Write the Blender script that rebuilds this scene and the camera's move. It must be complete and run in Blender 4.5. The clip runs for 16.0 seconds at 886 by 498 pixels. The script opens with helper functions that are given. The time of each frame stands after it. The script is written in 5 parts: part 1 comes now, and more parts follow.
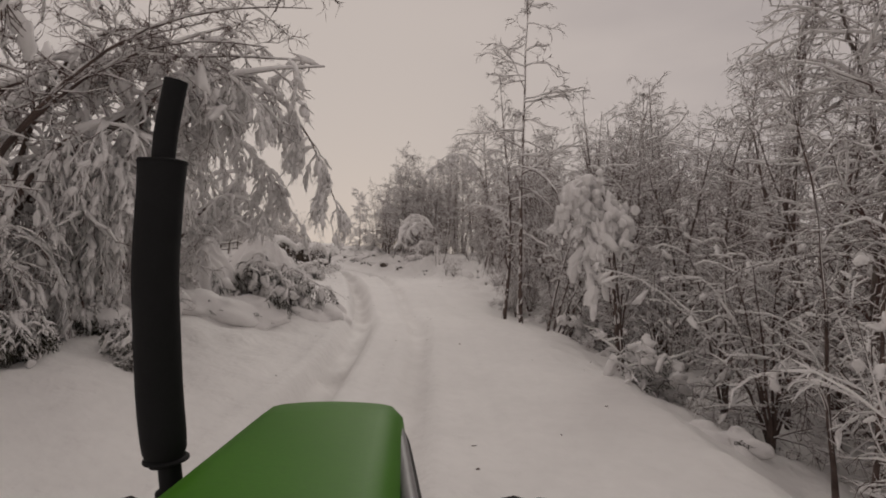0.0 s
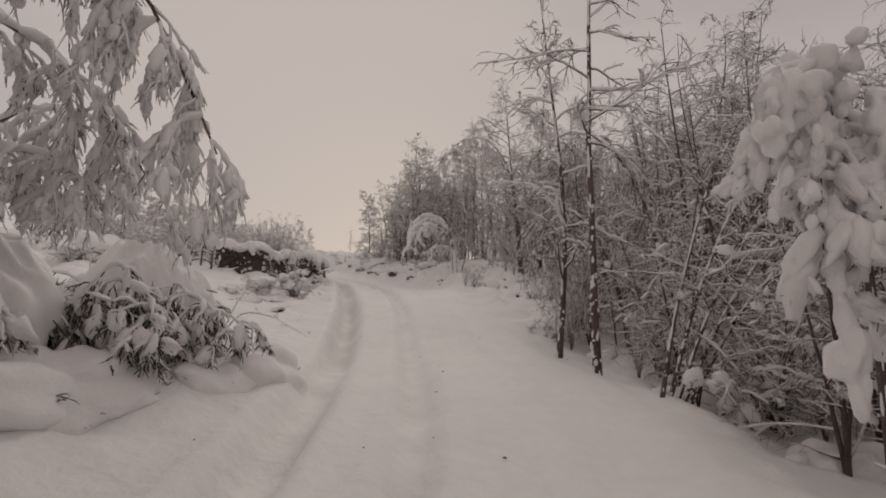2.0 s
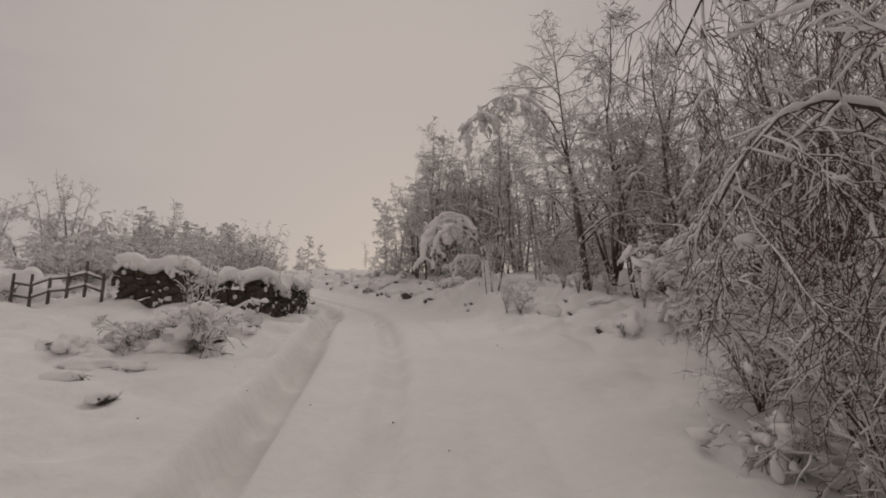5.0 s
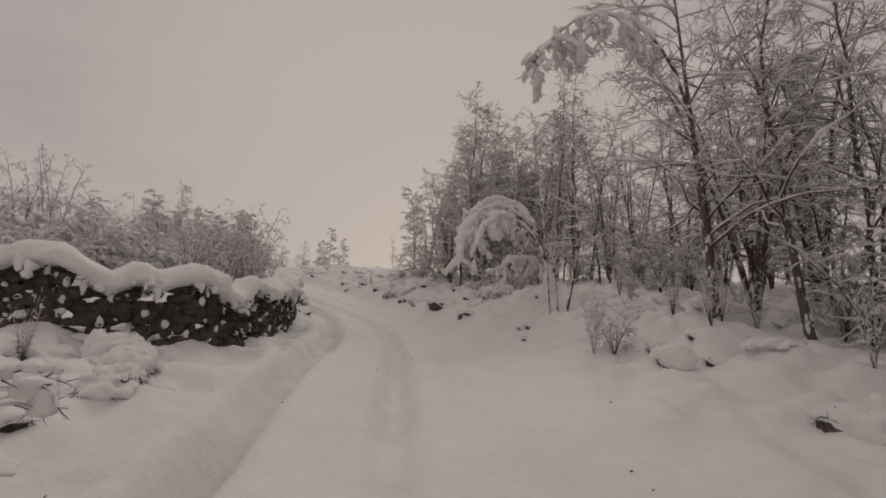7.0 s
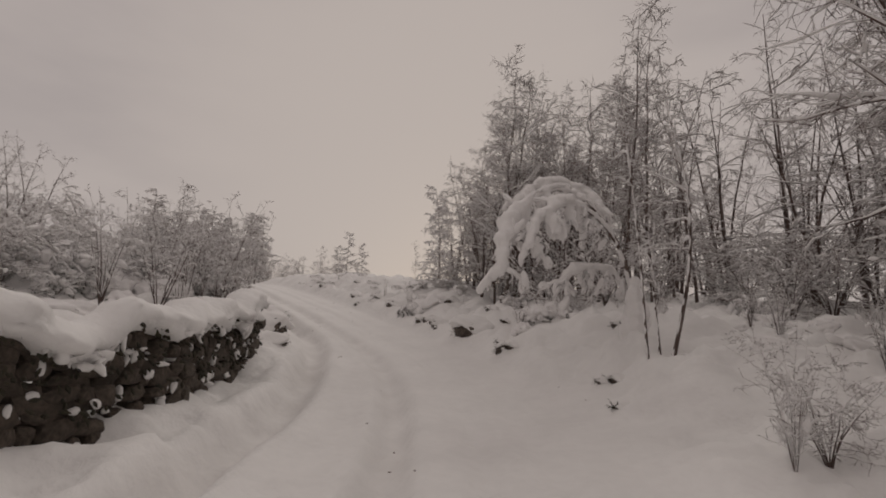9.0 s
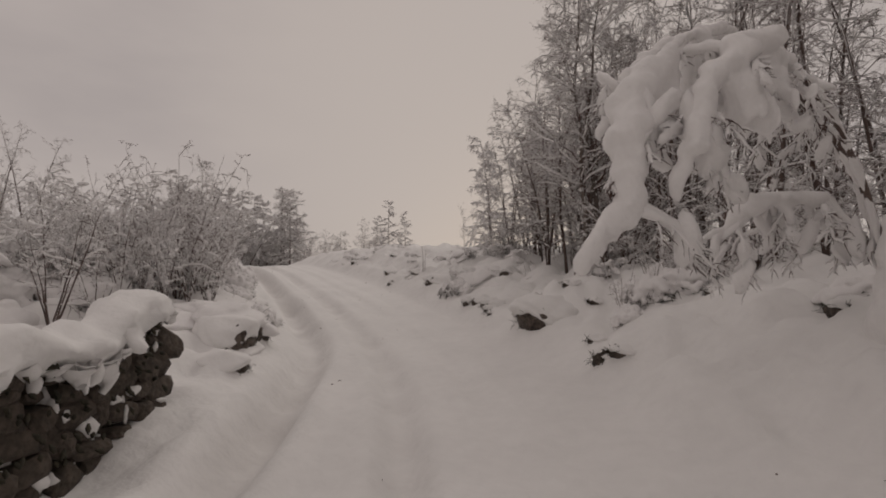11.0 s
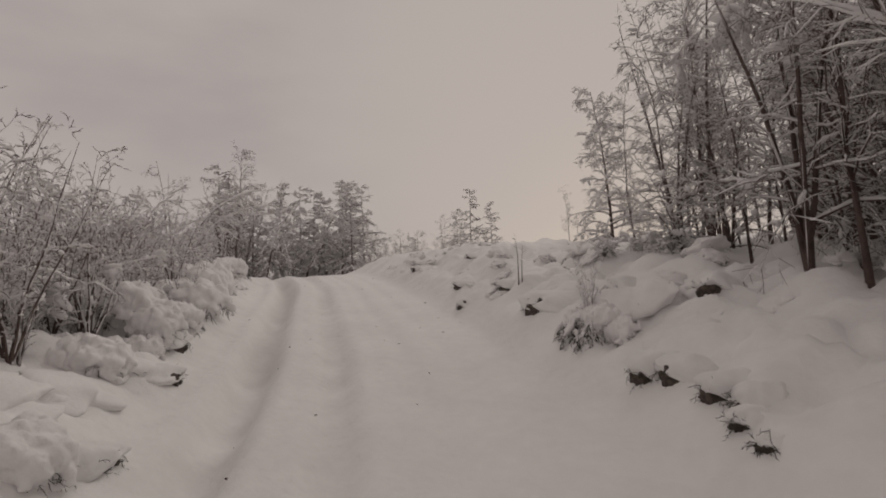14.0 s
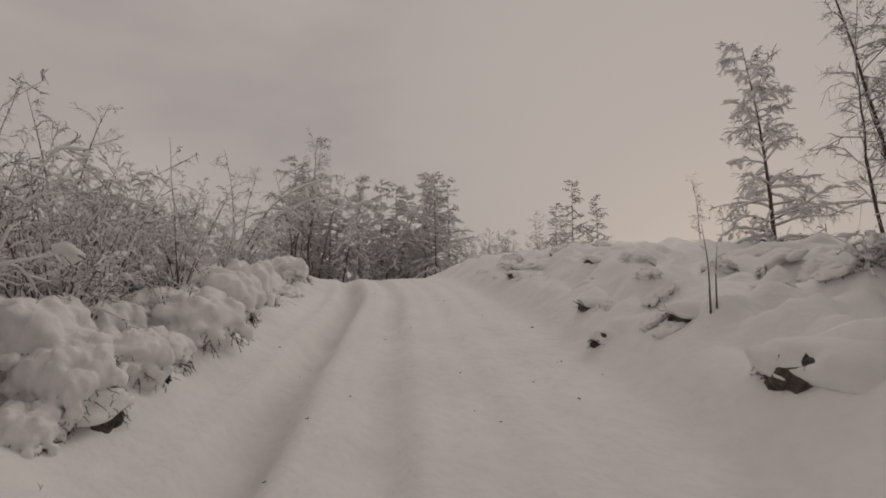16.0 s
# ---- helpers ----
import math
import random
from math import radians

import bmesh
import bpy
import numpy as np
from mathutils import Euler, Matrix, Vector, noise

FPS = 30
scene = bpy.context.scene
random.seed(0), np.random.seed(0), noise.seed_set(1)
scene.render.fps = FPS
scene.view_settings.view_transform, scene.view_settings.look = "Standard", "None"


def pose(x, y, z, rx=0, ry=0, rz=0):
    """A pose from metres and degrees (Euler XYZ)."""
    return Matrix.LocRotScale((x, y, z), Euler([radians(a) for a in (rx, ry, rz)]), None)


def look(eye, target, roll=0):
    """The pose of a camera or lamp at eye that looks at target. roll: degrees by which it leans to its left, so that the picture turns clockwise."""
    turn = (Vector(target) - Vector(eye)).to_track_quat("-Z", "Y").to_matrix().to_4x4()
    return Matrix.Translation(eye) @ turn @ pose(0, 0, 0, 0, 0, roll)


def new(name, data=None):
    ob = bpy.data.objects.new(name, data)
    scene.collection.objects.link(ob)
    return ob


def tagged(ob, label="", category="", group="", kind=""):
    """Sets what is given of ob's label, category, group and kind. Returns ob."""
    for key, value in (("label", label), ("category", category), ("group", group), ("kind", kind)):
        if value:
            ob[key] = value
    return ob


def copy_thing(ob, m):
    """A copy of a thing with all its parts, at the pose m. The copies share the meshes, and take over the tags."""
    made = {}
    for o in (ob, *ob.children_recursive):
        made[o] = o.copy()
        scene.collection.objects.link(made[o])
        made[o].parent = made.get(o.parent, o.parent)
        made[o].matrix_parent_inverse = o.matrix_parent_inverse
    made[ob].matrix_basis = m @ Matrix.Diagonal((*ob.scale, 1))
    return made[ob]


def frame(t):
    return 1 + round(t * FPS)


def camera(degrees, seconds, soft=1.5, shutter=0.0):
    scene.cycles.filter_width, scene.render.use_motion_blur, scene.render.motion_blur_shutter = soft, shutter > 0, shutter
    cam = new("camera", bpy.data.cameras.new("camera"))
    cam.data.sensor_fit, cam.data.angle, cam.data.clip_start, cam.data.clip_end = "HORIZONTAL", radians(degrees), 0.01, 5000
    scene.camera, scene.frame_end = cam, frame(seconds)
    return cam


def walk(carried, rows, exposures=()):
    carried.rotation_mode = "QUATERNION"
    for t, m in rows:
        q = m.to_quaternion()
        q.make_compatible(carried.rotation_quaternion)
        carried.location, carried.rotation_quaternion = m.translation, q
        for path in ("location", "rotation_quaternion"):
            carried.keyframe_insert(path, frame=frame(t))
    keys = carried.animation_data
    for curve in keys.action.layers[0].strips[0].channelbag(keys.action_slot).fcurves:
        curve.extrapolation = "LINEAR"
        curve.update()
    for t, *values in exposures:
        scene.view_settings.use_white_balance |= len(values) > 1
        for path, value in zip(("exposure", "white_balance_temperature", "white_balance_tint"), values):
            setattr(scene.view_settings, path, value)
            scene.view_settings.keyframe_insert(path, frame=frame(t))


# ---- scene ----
cam = camera(78.9, 16.0, soft=1.85)
PATH = [
    (0, (-0.200, -0.820, 2.394), (-0.192, 1.166, 2.629), 2.1),
    (0.5, (-0.183, 0.861, 2.527), (-0.197, 2.843, 2.791), 2.1),
    (1, (-0.163, 2.565, 2.709), (-0.209, 4.546, 2.980), 0.9),
    (1.5, (-0.182, 4.236, 2.898), (-0.229, 6.217, 3.169), 1.1),
    (2, (-0.175, 5.801, 3.077), (-0.234, 7.784, 3.334), 0.8),
    (2.5, (-0.167, 7.386, 3.281), (-0.254, 9.366, 3.551), 0.3),
    (3, (-0.252, 8.986, 3.465), (-0.299, 10.963, 3.761), 0.9),
    (3.5, (-0.298, 10.453, 3.674), (-0.357, 12.428, 3.985), 1.1),
    (4, (-0.277, 11.948, 3.838), (-0.402, 13.917, 4.166), 0.3),
    (4.2, (-0.236, 12.574, 3.811), (-0.398, 14.542, 4.130), -0.9),
    (6.3, (-1.037, 19.985, 4.857), (-1.229, 21.951, 5.170), -0.2),
    (6.5, (-1.123, 20.690, 4.917), (-1.356, 22.651, 5.233), 0.7),
    (7, (-1.390, 22.308, 5.156), (-1.677, 24.263, 5.466), 1.7),
    (7.5, (-1.574, 23.792, 5.390), (-1.932, 25.737, 5.690), 1.8),
    (8, (-1.812, 25.268, 5.599), (-2.197, 27.209, 5.891), 1.3),
    (8.5, (-2.094, 26.616, 5.803), (-2.490, 28.554, 6.097), 1.9),
    (9, (-2.330, 28.098, 5.994), (-2.719, 30.031, 6.328), 2.5),
    (9.5, (-2.571, 29.570, 6.173), (-2.952, 31.510, 6.476), 2.0),
    (10, (-2.845, 30.940, 6.328), (-3.337, 32.865, 6.557), 0.2),
    (10.2, (-2.957, 31.516, 6.380), (-3.493, 33.431, 6.595), -0.4),
    (12.3, (-4.498, 37.875, 7.121), (-5.124, 39.763, 7.333), -1.9),
    (12.5, (-4.732, 38.550, 7.162), (-5.403, 40.421, 7.381), -2.2),
    (13, (-5.451, 40.231, 7.312), (-6.224, 42.063, 7.528), -1.4),
    (13.5, (-6.117, 41.742, 7.456), (-6.957, 43.544, 7.673), -1.1),
    (14, (-6.713, 43.077, 7.563), (-7.604, 44.854, 7.790), -2.2),
    (14.5, (-7.377, 44.220, 7.689), (-8.286, 45.987, 7.914), -1.3),
    (15, (-7.921, 45.189, 7.863), (-8.890, 46.921, 8.111), -2.1),
    (15.5, (-8.596, 46.097, 8.002), (-9.667, 47.769, 8.241), -0.1),
    (16, (-9.309, 46.999, 8.093), (-10.474, 48.608, 8.329), -0.4),
]
walk(cam, [(t, look(eye, target, roll)) for t, eye, target, roll in PATH],
     [(0.0, 0.14), (3.5, 0.08), (7.0, -0.03), (13.0, -0.04), (16.0, -0.12)])


# ---- light ----
SUN_TURN, SUN_RISE = radians(-8), radians(9)
world = bpy.data.worlds.new("winter_sky")
scene.world = world
world.use_nodes = True


def overcast(w):
    """A closed grey sky over a low sun: sky texture veiled by cloud."""
    nt = w.node_tree
    n, l = nt.nodes, nt.links
    n.clear()
    out, bg = n.new("ShaderNodeOutputWorld"), n.new("ShaderNodeBackground")
    sky = n.new("ShaderNodeTexSky")
    sky.sky_type, sky.sun_disc = "NISHITA", False
    sky.sun_elevation, sky.sun_rotation = SUN_RISE, SUN_TURN
    co = n.new("ShaderNodeTexCoord")
    mp = n.new("ShaderNodeMapping")
    mp.inputs["Scale"].default_value = (1.6, 1.6, 4.5)
    no = n.new("ShaderNodeTexNoise")
    no.inputs["Scale"].default_value, no.inputs["Detail"].default_value, no.inputs["Roughness"].default_value = 1.3, 5.0, 0.5
    l.new(co.outputs["Generated"], mp.inputs["Vector"])
    l.new(mp.outputs["Vector"], no.inputs["Vector"])
    cl = n.new("ShaderNodeValToRGB")
    cl.color_ramp.elements[0].position, cl.color_ramp.elements[0].color = 0.30, (4.45, 3.90, 3.75, 1)
    cl.color_ramp.elements[1].position, cl.color_ramp.elements[1].color = 0.70, (5.70, 4.98, 4.64, 1)
    l.new(no.outputs["Fac"], cl.inputs["Fac"])
    # warm thin cloud low towards the sun
    dot = n.new("ShaderNodeVectorMath")
    dot.operation = "DOT_PRODUCT"
    dot.inputs[1].default_value = Vector((-math.sin(GLOW_TURN), math.cos(GLOW_TURN), 0.34)).normalized()
    l.new(co.outputs["Generated"], dot.inputs[0])
    gl = n.new("ShaderNodeMapRange")
    gl.inputs["From Min"].default_value, gl.inputs["From Max"].default_value = 0.84, 1.0
    gl.interpolation_type = "SMOOTHSTEP"
    l.new(dot.outputs["Value"], gl.inputs["Value"])
    warm = n.new("ShaderNodeMix")
    warm.data_type = "RGBA"
    warm.inputs["B"].default_value = (5.72, 5.0, 4.60, 1)
    l.new(cl.outputs["Color"], warm.inputs["A"])
    l.new(gl.outputs["Result"], warm.inputs["Factor"])
    veil = n.new("ShaderNodeMix")
    veil.data_type = "RGBA"
    veil.inputs["Factor"].default_value = 0.975
    l.new(sky.outputs["Color"], veil.inputs["A"])
    l.new(warm.outputs["Result"], veil.inputs["B"])
    l.new(veil.outputs["Result"], bg.inputs["Color"])
    bg.inputs["Strength"].default_value = 0.085
    l.new(bg.outputs["Background"], out.inputs["Surface"])


GLOW_TURN = radians(14)
overcast(world)
sun = new("sun", bpy.data.lights.new("sun", "SUN"))
sun.data.energy, sun.data.angle, sun.data.color = 0.5, radians(25), (1.0, 0.93, 0.85)
sun.matrix_world = look((0, 0, 60), (60 * math.sin(SUN_TURN) * 0.6, -60 * math.cos(SUN_TURN) * 0.6, 60 - 30))


# ---- ground plan ----
EYE = 2.2                                   # the eye stands this high over the snow of the track
eyes = [p[1] for p in PATH]
_track = [(-0.55, -40.0, -2.6), (-0.45, -15.0, -1.0)]
_track += [(x, y, z - EYE) for x, y, z in eyes]
_ex, _ey, _ez = _track[-1]
for k in range(1, 27):                      # on from the last eye to the crest and gently down behind it
    a = radians(36 + min(k, 12) * 0.9)
    _ex, _ey = _ex - 2 * math.sin(a), _ey + 2 * math.cos(a)
    _ez += 2 * (0.155 if k < 12 else 0.10 - 0.04 * (k - 12) if k < 16 else -0.05 if k < 22 else 0.03)
    _track.append((_ex, _ey, _ez))
_raw = np.array(_track)
_raw[2:31, 2] = np.convolve(np.pad(_raw[:, 2], 2, mode="edge"), np.ones(5) / 5, "valid")[2:31]
_cum = np.concatenate([[0], np.cumsum(np.hypot(*np.diff(_raw[:, :2], axis=0).T))])
S0 = _cum[2]                                # arc length at the clip's first eye
_ss = np.arange(0, _cum[-1], 0.5)
TRACK = np.stack([np.interp(_ss, _cum, _raw[:, i]) for i in range(3)], 1)
_k = np.ones(9) / 9
for i in range(3):
    TRACK[:, i] = np.convolve(np.pad(TRACK[:, i], 4, mode="reflect", reflect_type="odd"), _k, "valid")
TAN = np.gradient(TRACK[:, :2], axis=0)
TAN /= np.linalg.norm(TAN, axis=1)[:, None]

# heights over the track, by distance along it (rows) and sideways (columns)
SIDE = np.array([-40, -15, -8, -5, -3.4, -2.3, 2.4, 3.2, 4.5, 7, 14, 40.0])
ALONG = np.array([-20, 7, 16, 26, 34, 40, 45, 50, 55, 60, 70, 80.0])
RISE = np.array([
    (3.0, 2.4, 1.5, 0.85, 0.35, 0.0, 0.00, 0.02, -0.8, -1.8, -2.2, -2.2),
    (3.0, 2.4, 1.5, 0.85, 0.35, 0.0, 0.00, 0.00, -0.65, -1.3, -1.9, -2.1),
    (2.6, 2.0, 1.2, 0.75, 0.30, 0.0, 0.05, -0.20, -0.55, -0.9, -1.3, -1.5),
    (1.6, 1.3, 0.9, 0.35, 0.15, 0.0, 0.00, -0.05, -0.1, -0.2, -0.4, -0.4)])
RISE = np.vstack([RISE, [
    (1.8, 1.5, 1.2, 0.45, 0.15, 0.0, 0.00, 0.02, 0.04, 0.50, 0.65, 0.9),
    (1.8, 1.6, 1.3, 0.90, 0.30, 0.05, 0.10, 0.50, 1.25, 1.6, 1.5, 1.5),
    (1.9, 1.7, 1.4, 1.05, 0.75, 0.05, 0.20, 0.65, 1.15, 1.7, 2.0, 2.4)]])
RISE = np.vstack([RISE, [
    (1.9, 1.7, 1.5, 1.15, 0.78, 0.05, 0.15, 0.55, 1.05, 1.50, 2.0, 2.4),
    (1.85, 1.65, 1.45, 1.08, 0.55, 0.05, 0.25, 0.85, 1.30, 1.50, 1.75, 2.0),
    (1.8, 1.6, 1.4, 1.00, 0.50, 0.05, 0.22, 0.75, 1.25, 1.45, 1.6, 1.8),
    (1.0, 0.9, 0.8, 0.60, 0.30, 0.05, 0.15, 0.60, 1.05, 1.35, 1.5, 1.6),
    (-0.5, 0.0, 0.2, 0.20, 0.10, 0.0, 0.10, 0.40, 0.80, 1.1, 1.3, 1.3)]])


def lattice(x, y, seed):
    """Smooth value noise, about -1 to 1."""
    x0, y0 = np.floor(x), np.floor(y)
    fx, fy = x - x0, y - y0
    fx, fy = fx * fx * (3 - 2 * fx), fy * fy * (3 - 2 * fy)
    h = lambda i, j: (np.sin(i * 127.1 + j * 311.7 + seed * 74.7) * 43758.5453) % 1.0 * 2 - 1
    a = h(x0, y0) * (1 - fx) + h(x0 + 1, y0) * fx
    b = h(x0, y0 + 1) * (1 - fx) + h(x0 + 1, y0 + 1) * fx
    return a * (1 - fy) + b * fy


def track_coords(x, y):
    """Distance along the track from the first eye, sideways to the right, and the track's height."""
    x, y = np.atleast_1d(np.asarray(x, float)), np.atleast_1d(np.asarray(y, float))
    s, d, z = np.empty(x.shape), np.empty(x.shape), np.empty(x.shape)
    for c in range(0, len(x), 4000):
        q = np.stack([x[c:c + 4000], y[c:c + 4000]], 1)
        i = np.argmin(((q[:, None] - TRACK[None, :, :2]) ** 2).sum(2), 1)
        r = q - TRACK[i, :2]
        al = (r * TAN[i]).sum(1)
        d[c:c + 4000] = r[:, 0] * TAN[i, 1] - r[:, 1] * TAN[i, 0]
        s[c:c + 4000] = i * 0.5 + np.clip(al, -3, 3)
        z[c:c + 4000] = np.interp(i * 0.5 + np.clip(al, -1, 1), _ss, TRACK[:, 2])
    return s - S0, d, z


def rise(s, d):
    si = np.clip(np.interp(s, ALONG, np.arange(len(ALONG))), 0, len(ALONG) - 1.001)
    di = np.clip(np.interp(d, SIDE, np.arange(len(SIDE))), 0, len(SIDE) - 1.001)
    i, j = si.astype(int), di.astype(int)
    u, v = si - i, di - j
    v = v * v * (3 - 2 * v) * 0.5 + v * 0.5
    return (RISE[i, j] * (1 - u) * (1 - v) + RISE[i + 1, j] * u * (1 - v) + RISE[i, j + 1] * (1 - u) * v + RISE[i + 1, j + 1] * u * v)


# rocks in the banks, two of them dark snow holes built as rock: place and half sizes; the snow drifts up behind each
# one
ROCKS = [
    (-5.08, 45.97, 0.72, 0.45, 0.44), (-7.5, 49.75, 0.22, 0.2, 0.24), (-7.2, 49.55, 0.18, 0.17, 0.2), (-6.78, 48.98, 0.18, 0.2, 0.2), (-6.55, 48.75, 0.13, 0.15, 0.2), (-6.62, 48.35, 0.12, 0.12, 0.12), (-6.45, 48.0, 0.1, 0.1, 0.08), (-9.6, 52.75, 0.40, 0.36, 0.30),
    (-5.0, 48.1, 0.24, 0.2, 0.17), (-4.3, 46.3, 0.14, 0.12, 0.13), (1.35, 33.35, 0.28, 0.22, 0.30), (1.42, 34.5, 0.15, 0.14, 0.20),
    (2.35, 33.8, 0.13, 0.12, 0.13), (2.4, 35.0, 0.11, 0.11, 0.12), (-10.5, 43.6, 0.40, 0.25, 0.26), (-9.98, 42.35, 0.44, 0.3, 0.40), (-10.2, 42.95, 0.25, 0.22, 0.26), (-9.3, 41.4, 0.3, 0.22, 0.22),
    (-11.9, 46.2, 0.28, 0.2, 0.18), (-13.8, 48.3, 0.24, 0.2, 0.18), (-16.0, 50.3, 0.2, 0.2, 0.17), (-15.1, 49.4, 0.26, 0.2, 0.2),
    # second and third: dark rocks added to stand for small dark holes in snow
    (-3.35, 42.6, 0.18, 0.14, 0.12), (-1.38, 38.75, 0.09, 0.08, 0.09), (-1.23, 37.5, 0.10, 0.08, 0.10), (3.3, 29.4, 0.36, 0.36, 0.32),
    (2.7, 30.2, 0.3, 0.3, 0.25), (-6.8, 52.2, 0.28, 0.24, 0.22), (-8.15, 52.1, 0.26, 0.2, 0.26), (-3.58, 42.8, 0.22, 0.18, 0.2), (-3.77, 45.8, 0.12, 0.1, 0.1), (-3.74, 44.0, 0.10, 0.1, 0.1), (-12.2, 55.0, 0.18, 0.16, 0.16),
]
HUMPS = None
LEAN = 0.035                                # the hillside falls to the left across the track


def humps():
    """Drifts behind the rocks, on the side away from the track: place, height, width."""
    out = []
    for x, y, a, b, c in ROCKS:
        s, d, _ = track_coords(x, y)
        i = int(np.clip((s[0] + S0) / 0.5, 0, len(TAN) - 1))
        side = np.array((TAN[i][1], -TAN[i][0])) * (1 if d[0] > 0 else -1)
        out.append((x + side[0] * b * 0.9, y + side[1] * b * 0.9, c * 0.95, a * 1.25))
    return out


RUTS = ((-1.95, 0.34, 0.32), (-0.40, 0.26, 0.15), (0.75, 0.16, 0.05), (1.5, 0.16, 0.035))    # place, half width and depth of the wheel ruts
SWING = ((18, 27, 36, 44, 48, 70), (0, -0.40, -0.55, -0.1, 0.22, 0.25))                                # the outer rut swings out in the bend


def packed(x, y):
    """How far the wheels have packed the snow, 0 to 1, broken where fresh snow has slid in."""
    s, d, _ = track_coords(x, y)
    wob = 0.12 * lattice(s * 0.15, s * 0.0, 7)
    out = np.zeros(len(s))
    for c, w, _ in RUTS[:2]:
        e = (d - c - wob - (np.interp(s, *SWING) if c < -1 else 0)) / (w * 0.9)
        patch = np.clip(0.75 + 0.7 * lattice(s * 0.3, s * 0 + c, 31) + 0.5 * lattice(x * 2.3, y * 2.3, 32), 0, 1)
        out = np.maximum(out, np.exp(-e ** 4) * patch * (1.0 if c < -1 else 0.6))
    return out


def ground(x, y, fine=True):
    """Height of the snow."""
    s, d, z = track_coords(x, y)
    x, y = np.atleast_1d(np.asarray(x, float)), np.atleast_1d(np.asarray(y, float))
    axis = np.interp(s + S0, _ss, TRACK[:, 0])
    h = z + rise(s, d) + LEAN * (x - axis)
    off = np.clip((np.abs(d) - 2.2) / 1.5, 0, 1)
    h += off * (0.10 * lattice(x * 0.7, y * 0.7, 1) + 0.07 * lattice(x * 1.7, y * 1.7, 2))
    h += 0.012 * lattice(x * 1.1, y * 1.1, 5)
    bank = np.clip((np.abs(d) - 2.5) / 1.2, 0, 1) * np.clip((s - 24) / 12, 0.25, 1)
    h += bank * (0.42 * (np.abs(lattice(x * 0.75, y * 0.75, 21)) - 0.35) + 0.28 * (np.abs(lattice(x * 1.9, y * 1.9, 22)) - 0.35) + 0.10 * (np.abs(lattice(x * 3.7, y * 3.7, 23)) - 0.35))
    for hx, hy, hh, hw in HUMPS or ():
        h += hh * np.exp(-((x - hx) ** 2 + (y - hy) ** 2) / hw ** 2)
    if fine:
        h += off * 0.035 * lattice(x * 4.1, y * 4.1, 3)
        wob = 0.12 * lattice(s * 0.15, s * 0.0, 7)
        for c, w, depth in RUTS:
            e = (d - c - wob - (np.interp(s, *SWING) if c < -1 else 0)) / w
            vary = (0.75 + 0.35 * lattice(s * 0.35, s * 0 + c, 9) + 0.2 * lattice(s * 1.9, d * 2.0, 4)) * (1 + 0.5 * np.exp(-((s - 33) / 10) ** 2))
            h += -depth * vary * np.exp(-e ** 4) + 0.35 * depth * np.exp(-(np.abs(e) - 1.5) ** 2 * 3)
    return h


HUMPS = humps()


def spot(s, d):
    """A place on the ground from the distance along the track and sideways."""
    i = np.clip((s + S0) / 0.5, 0, len(TRACK) - 1.001)
    k = int(i)
    p = TRACK[k, :2] * (1 - i + k) + TRACK[k + 1, :2] * (i - k)
    t = TAN[k]
    x, y = p[0] + d * t[1], p[1] - d * t[0]
    return x, y, float(ground(x, y, False)[0])

# ---- end of ground plan ----


# ---- materials ----
def material(name, base, rough=0.7, metal=0.0, var=0.15, scale=6.0, bump=0.3, bump_scale=40.0, other=None, dist=0.01, coat=0.0, gloss=0.5):
    """A surface with two scales of colour variation and a fine relief."""
    m = bpy.data.materials.new(name)
    m.use_nodes = True
    nt = m.node_tree
    n, l = nt.nodes, nt.links
    b = n["Principled BSDF"]
    b.inputs["Roughness"].default_value, b.inputs["Metallic"].default_value = rough, metal
    b.inputs["Coat Weight"].default_value = coat
    b.inputs["Specular IOR Level"].default_value = gloss
    co = n.new("ShaderNodeTexCoord")
    big, small = n.new("ShaderNodeTexNoise"), n.new("ShaderNodeTexNoise")
    big.inputs["Scale"].default_value, small.inputs["Scale"].default_value = scale, bump_scale
    big.inputs["Detail"].default_value = small.inputs["Detail"].default_value = 4
    l.new(co.outputs["Object"], big.inputs["Vector"])
    l.new(co.outputs["Object"], small.inputs["Vector"])
    ramp = n.new("ShaderNodeValToRGB")
    lo = [c * (1 - var) for c in base]
    hi = list(other) if other else [min(c * (1 + var), 0.95) for c in base]
    ramp.color_ramp.elements[0].position, ramp.color_ramp.elements[0].color = 0.35, (*lo, 1)
    ramp.color_ramp.elements[1].position, ramp.color_ramp.elements[1].color = 0.65, (*hi, 1)
    mix = n.new("ShaderNodeMath")
    mix.operation = "MULTIPLY_ADD"
    mix.inputs[1].default_value, mix.inputs[2].default_value = 0.4, 0.0
    l.new(small.outputs["Fac"], mix.inputs[0])
    add = n.new("ShaderNodeMath")
    add.operation = "MULTIPLY_ADD"
    add.inputs[1].default_value = 0.6
    l.new(big.outputs["Fac"], add.inputs[0])
    l.new(mix.outputs["Value"], add.inputs[2])
    l.new(add.outputs["Value"], ramp.inputs["Fac"])
    l.new(ramp.outputs["Color"], b.inputs["Base Color"])
    bp = n.new("ShaderNodeBump")
    bp.inputs["Strength"].default_value, bp.inputs["Distance"].default_value = bump, dist
    l.new(small.outputs["Fac"], bp.inputs["Height"])
    l.new(bp.outputs["Normal"], b.inputs["Normal"])
    return m


SNOW = material("snow", (0.81, 0.80, 0.79), 0.75, var=0.04, scale=0.9, bump=0.55, bump_scale=5.0, dist=0.06)


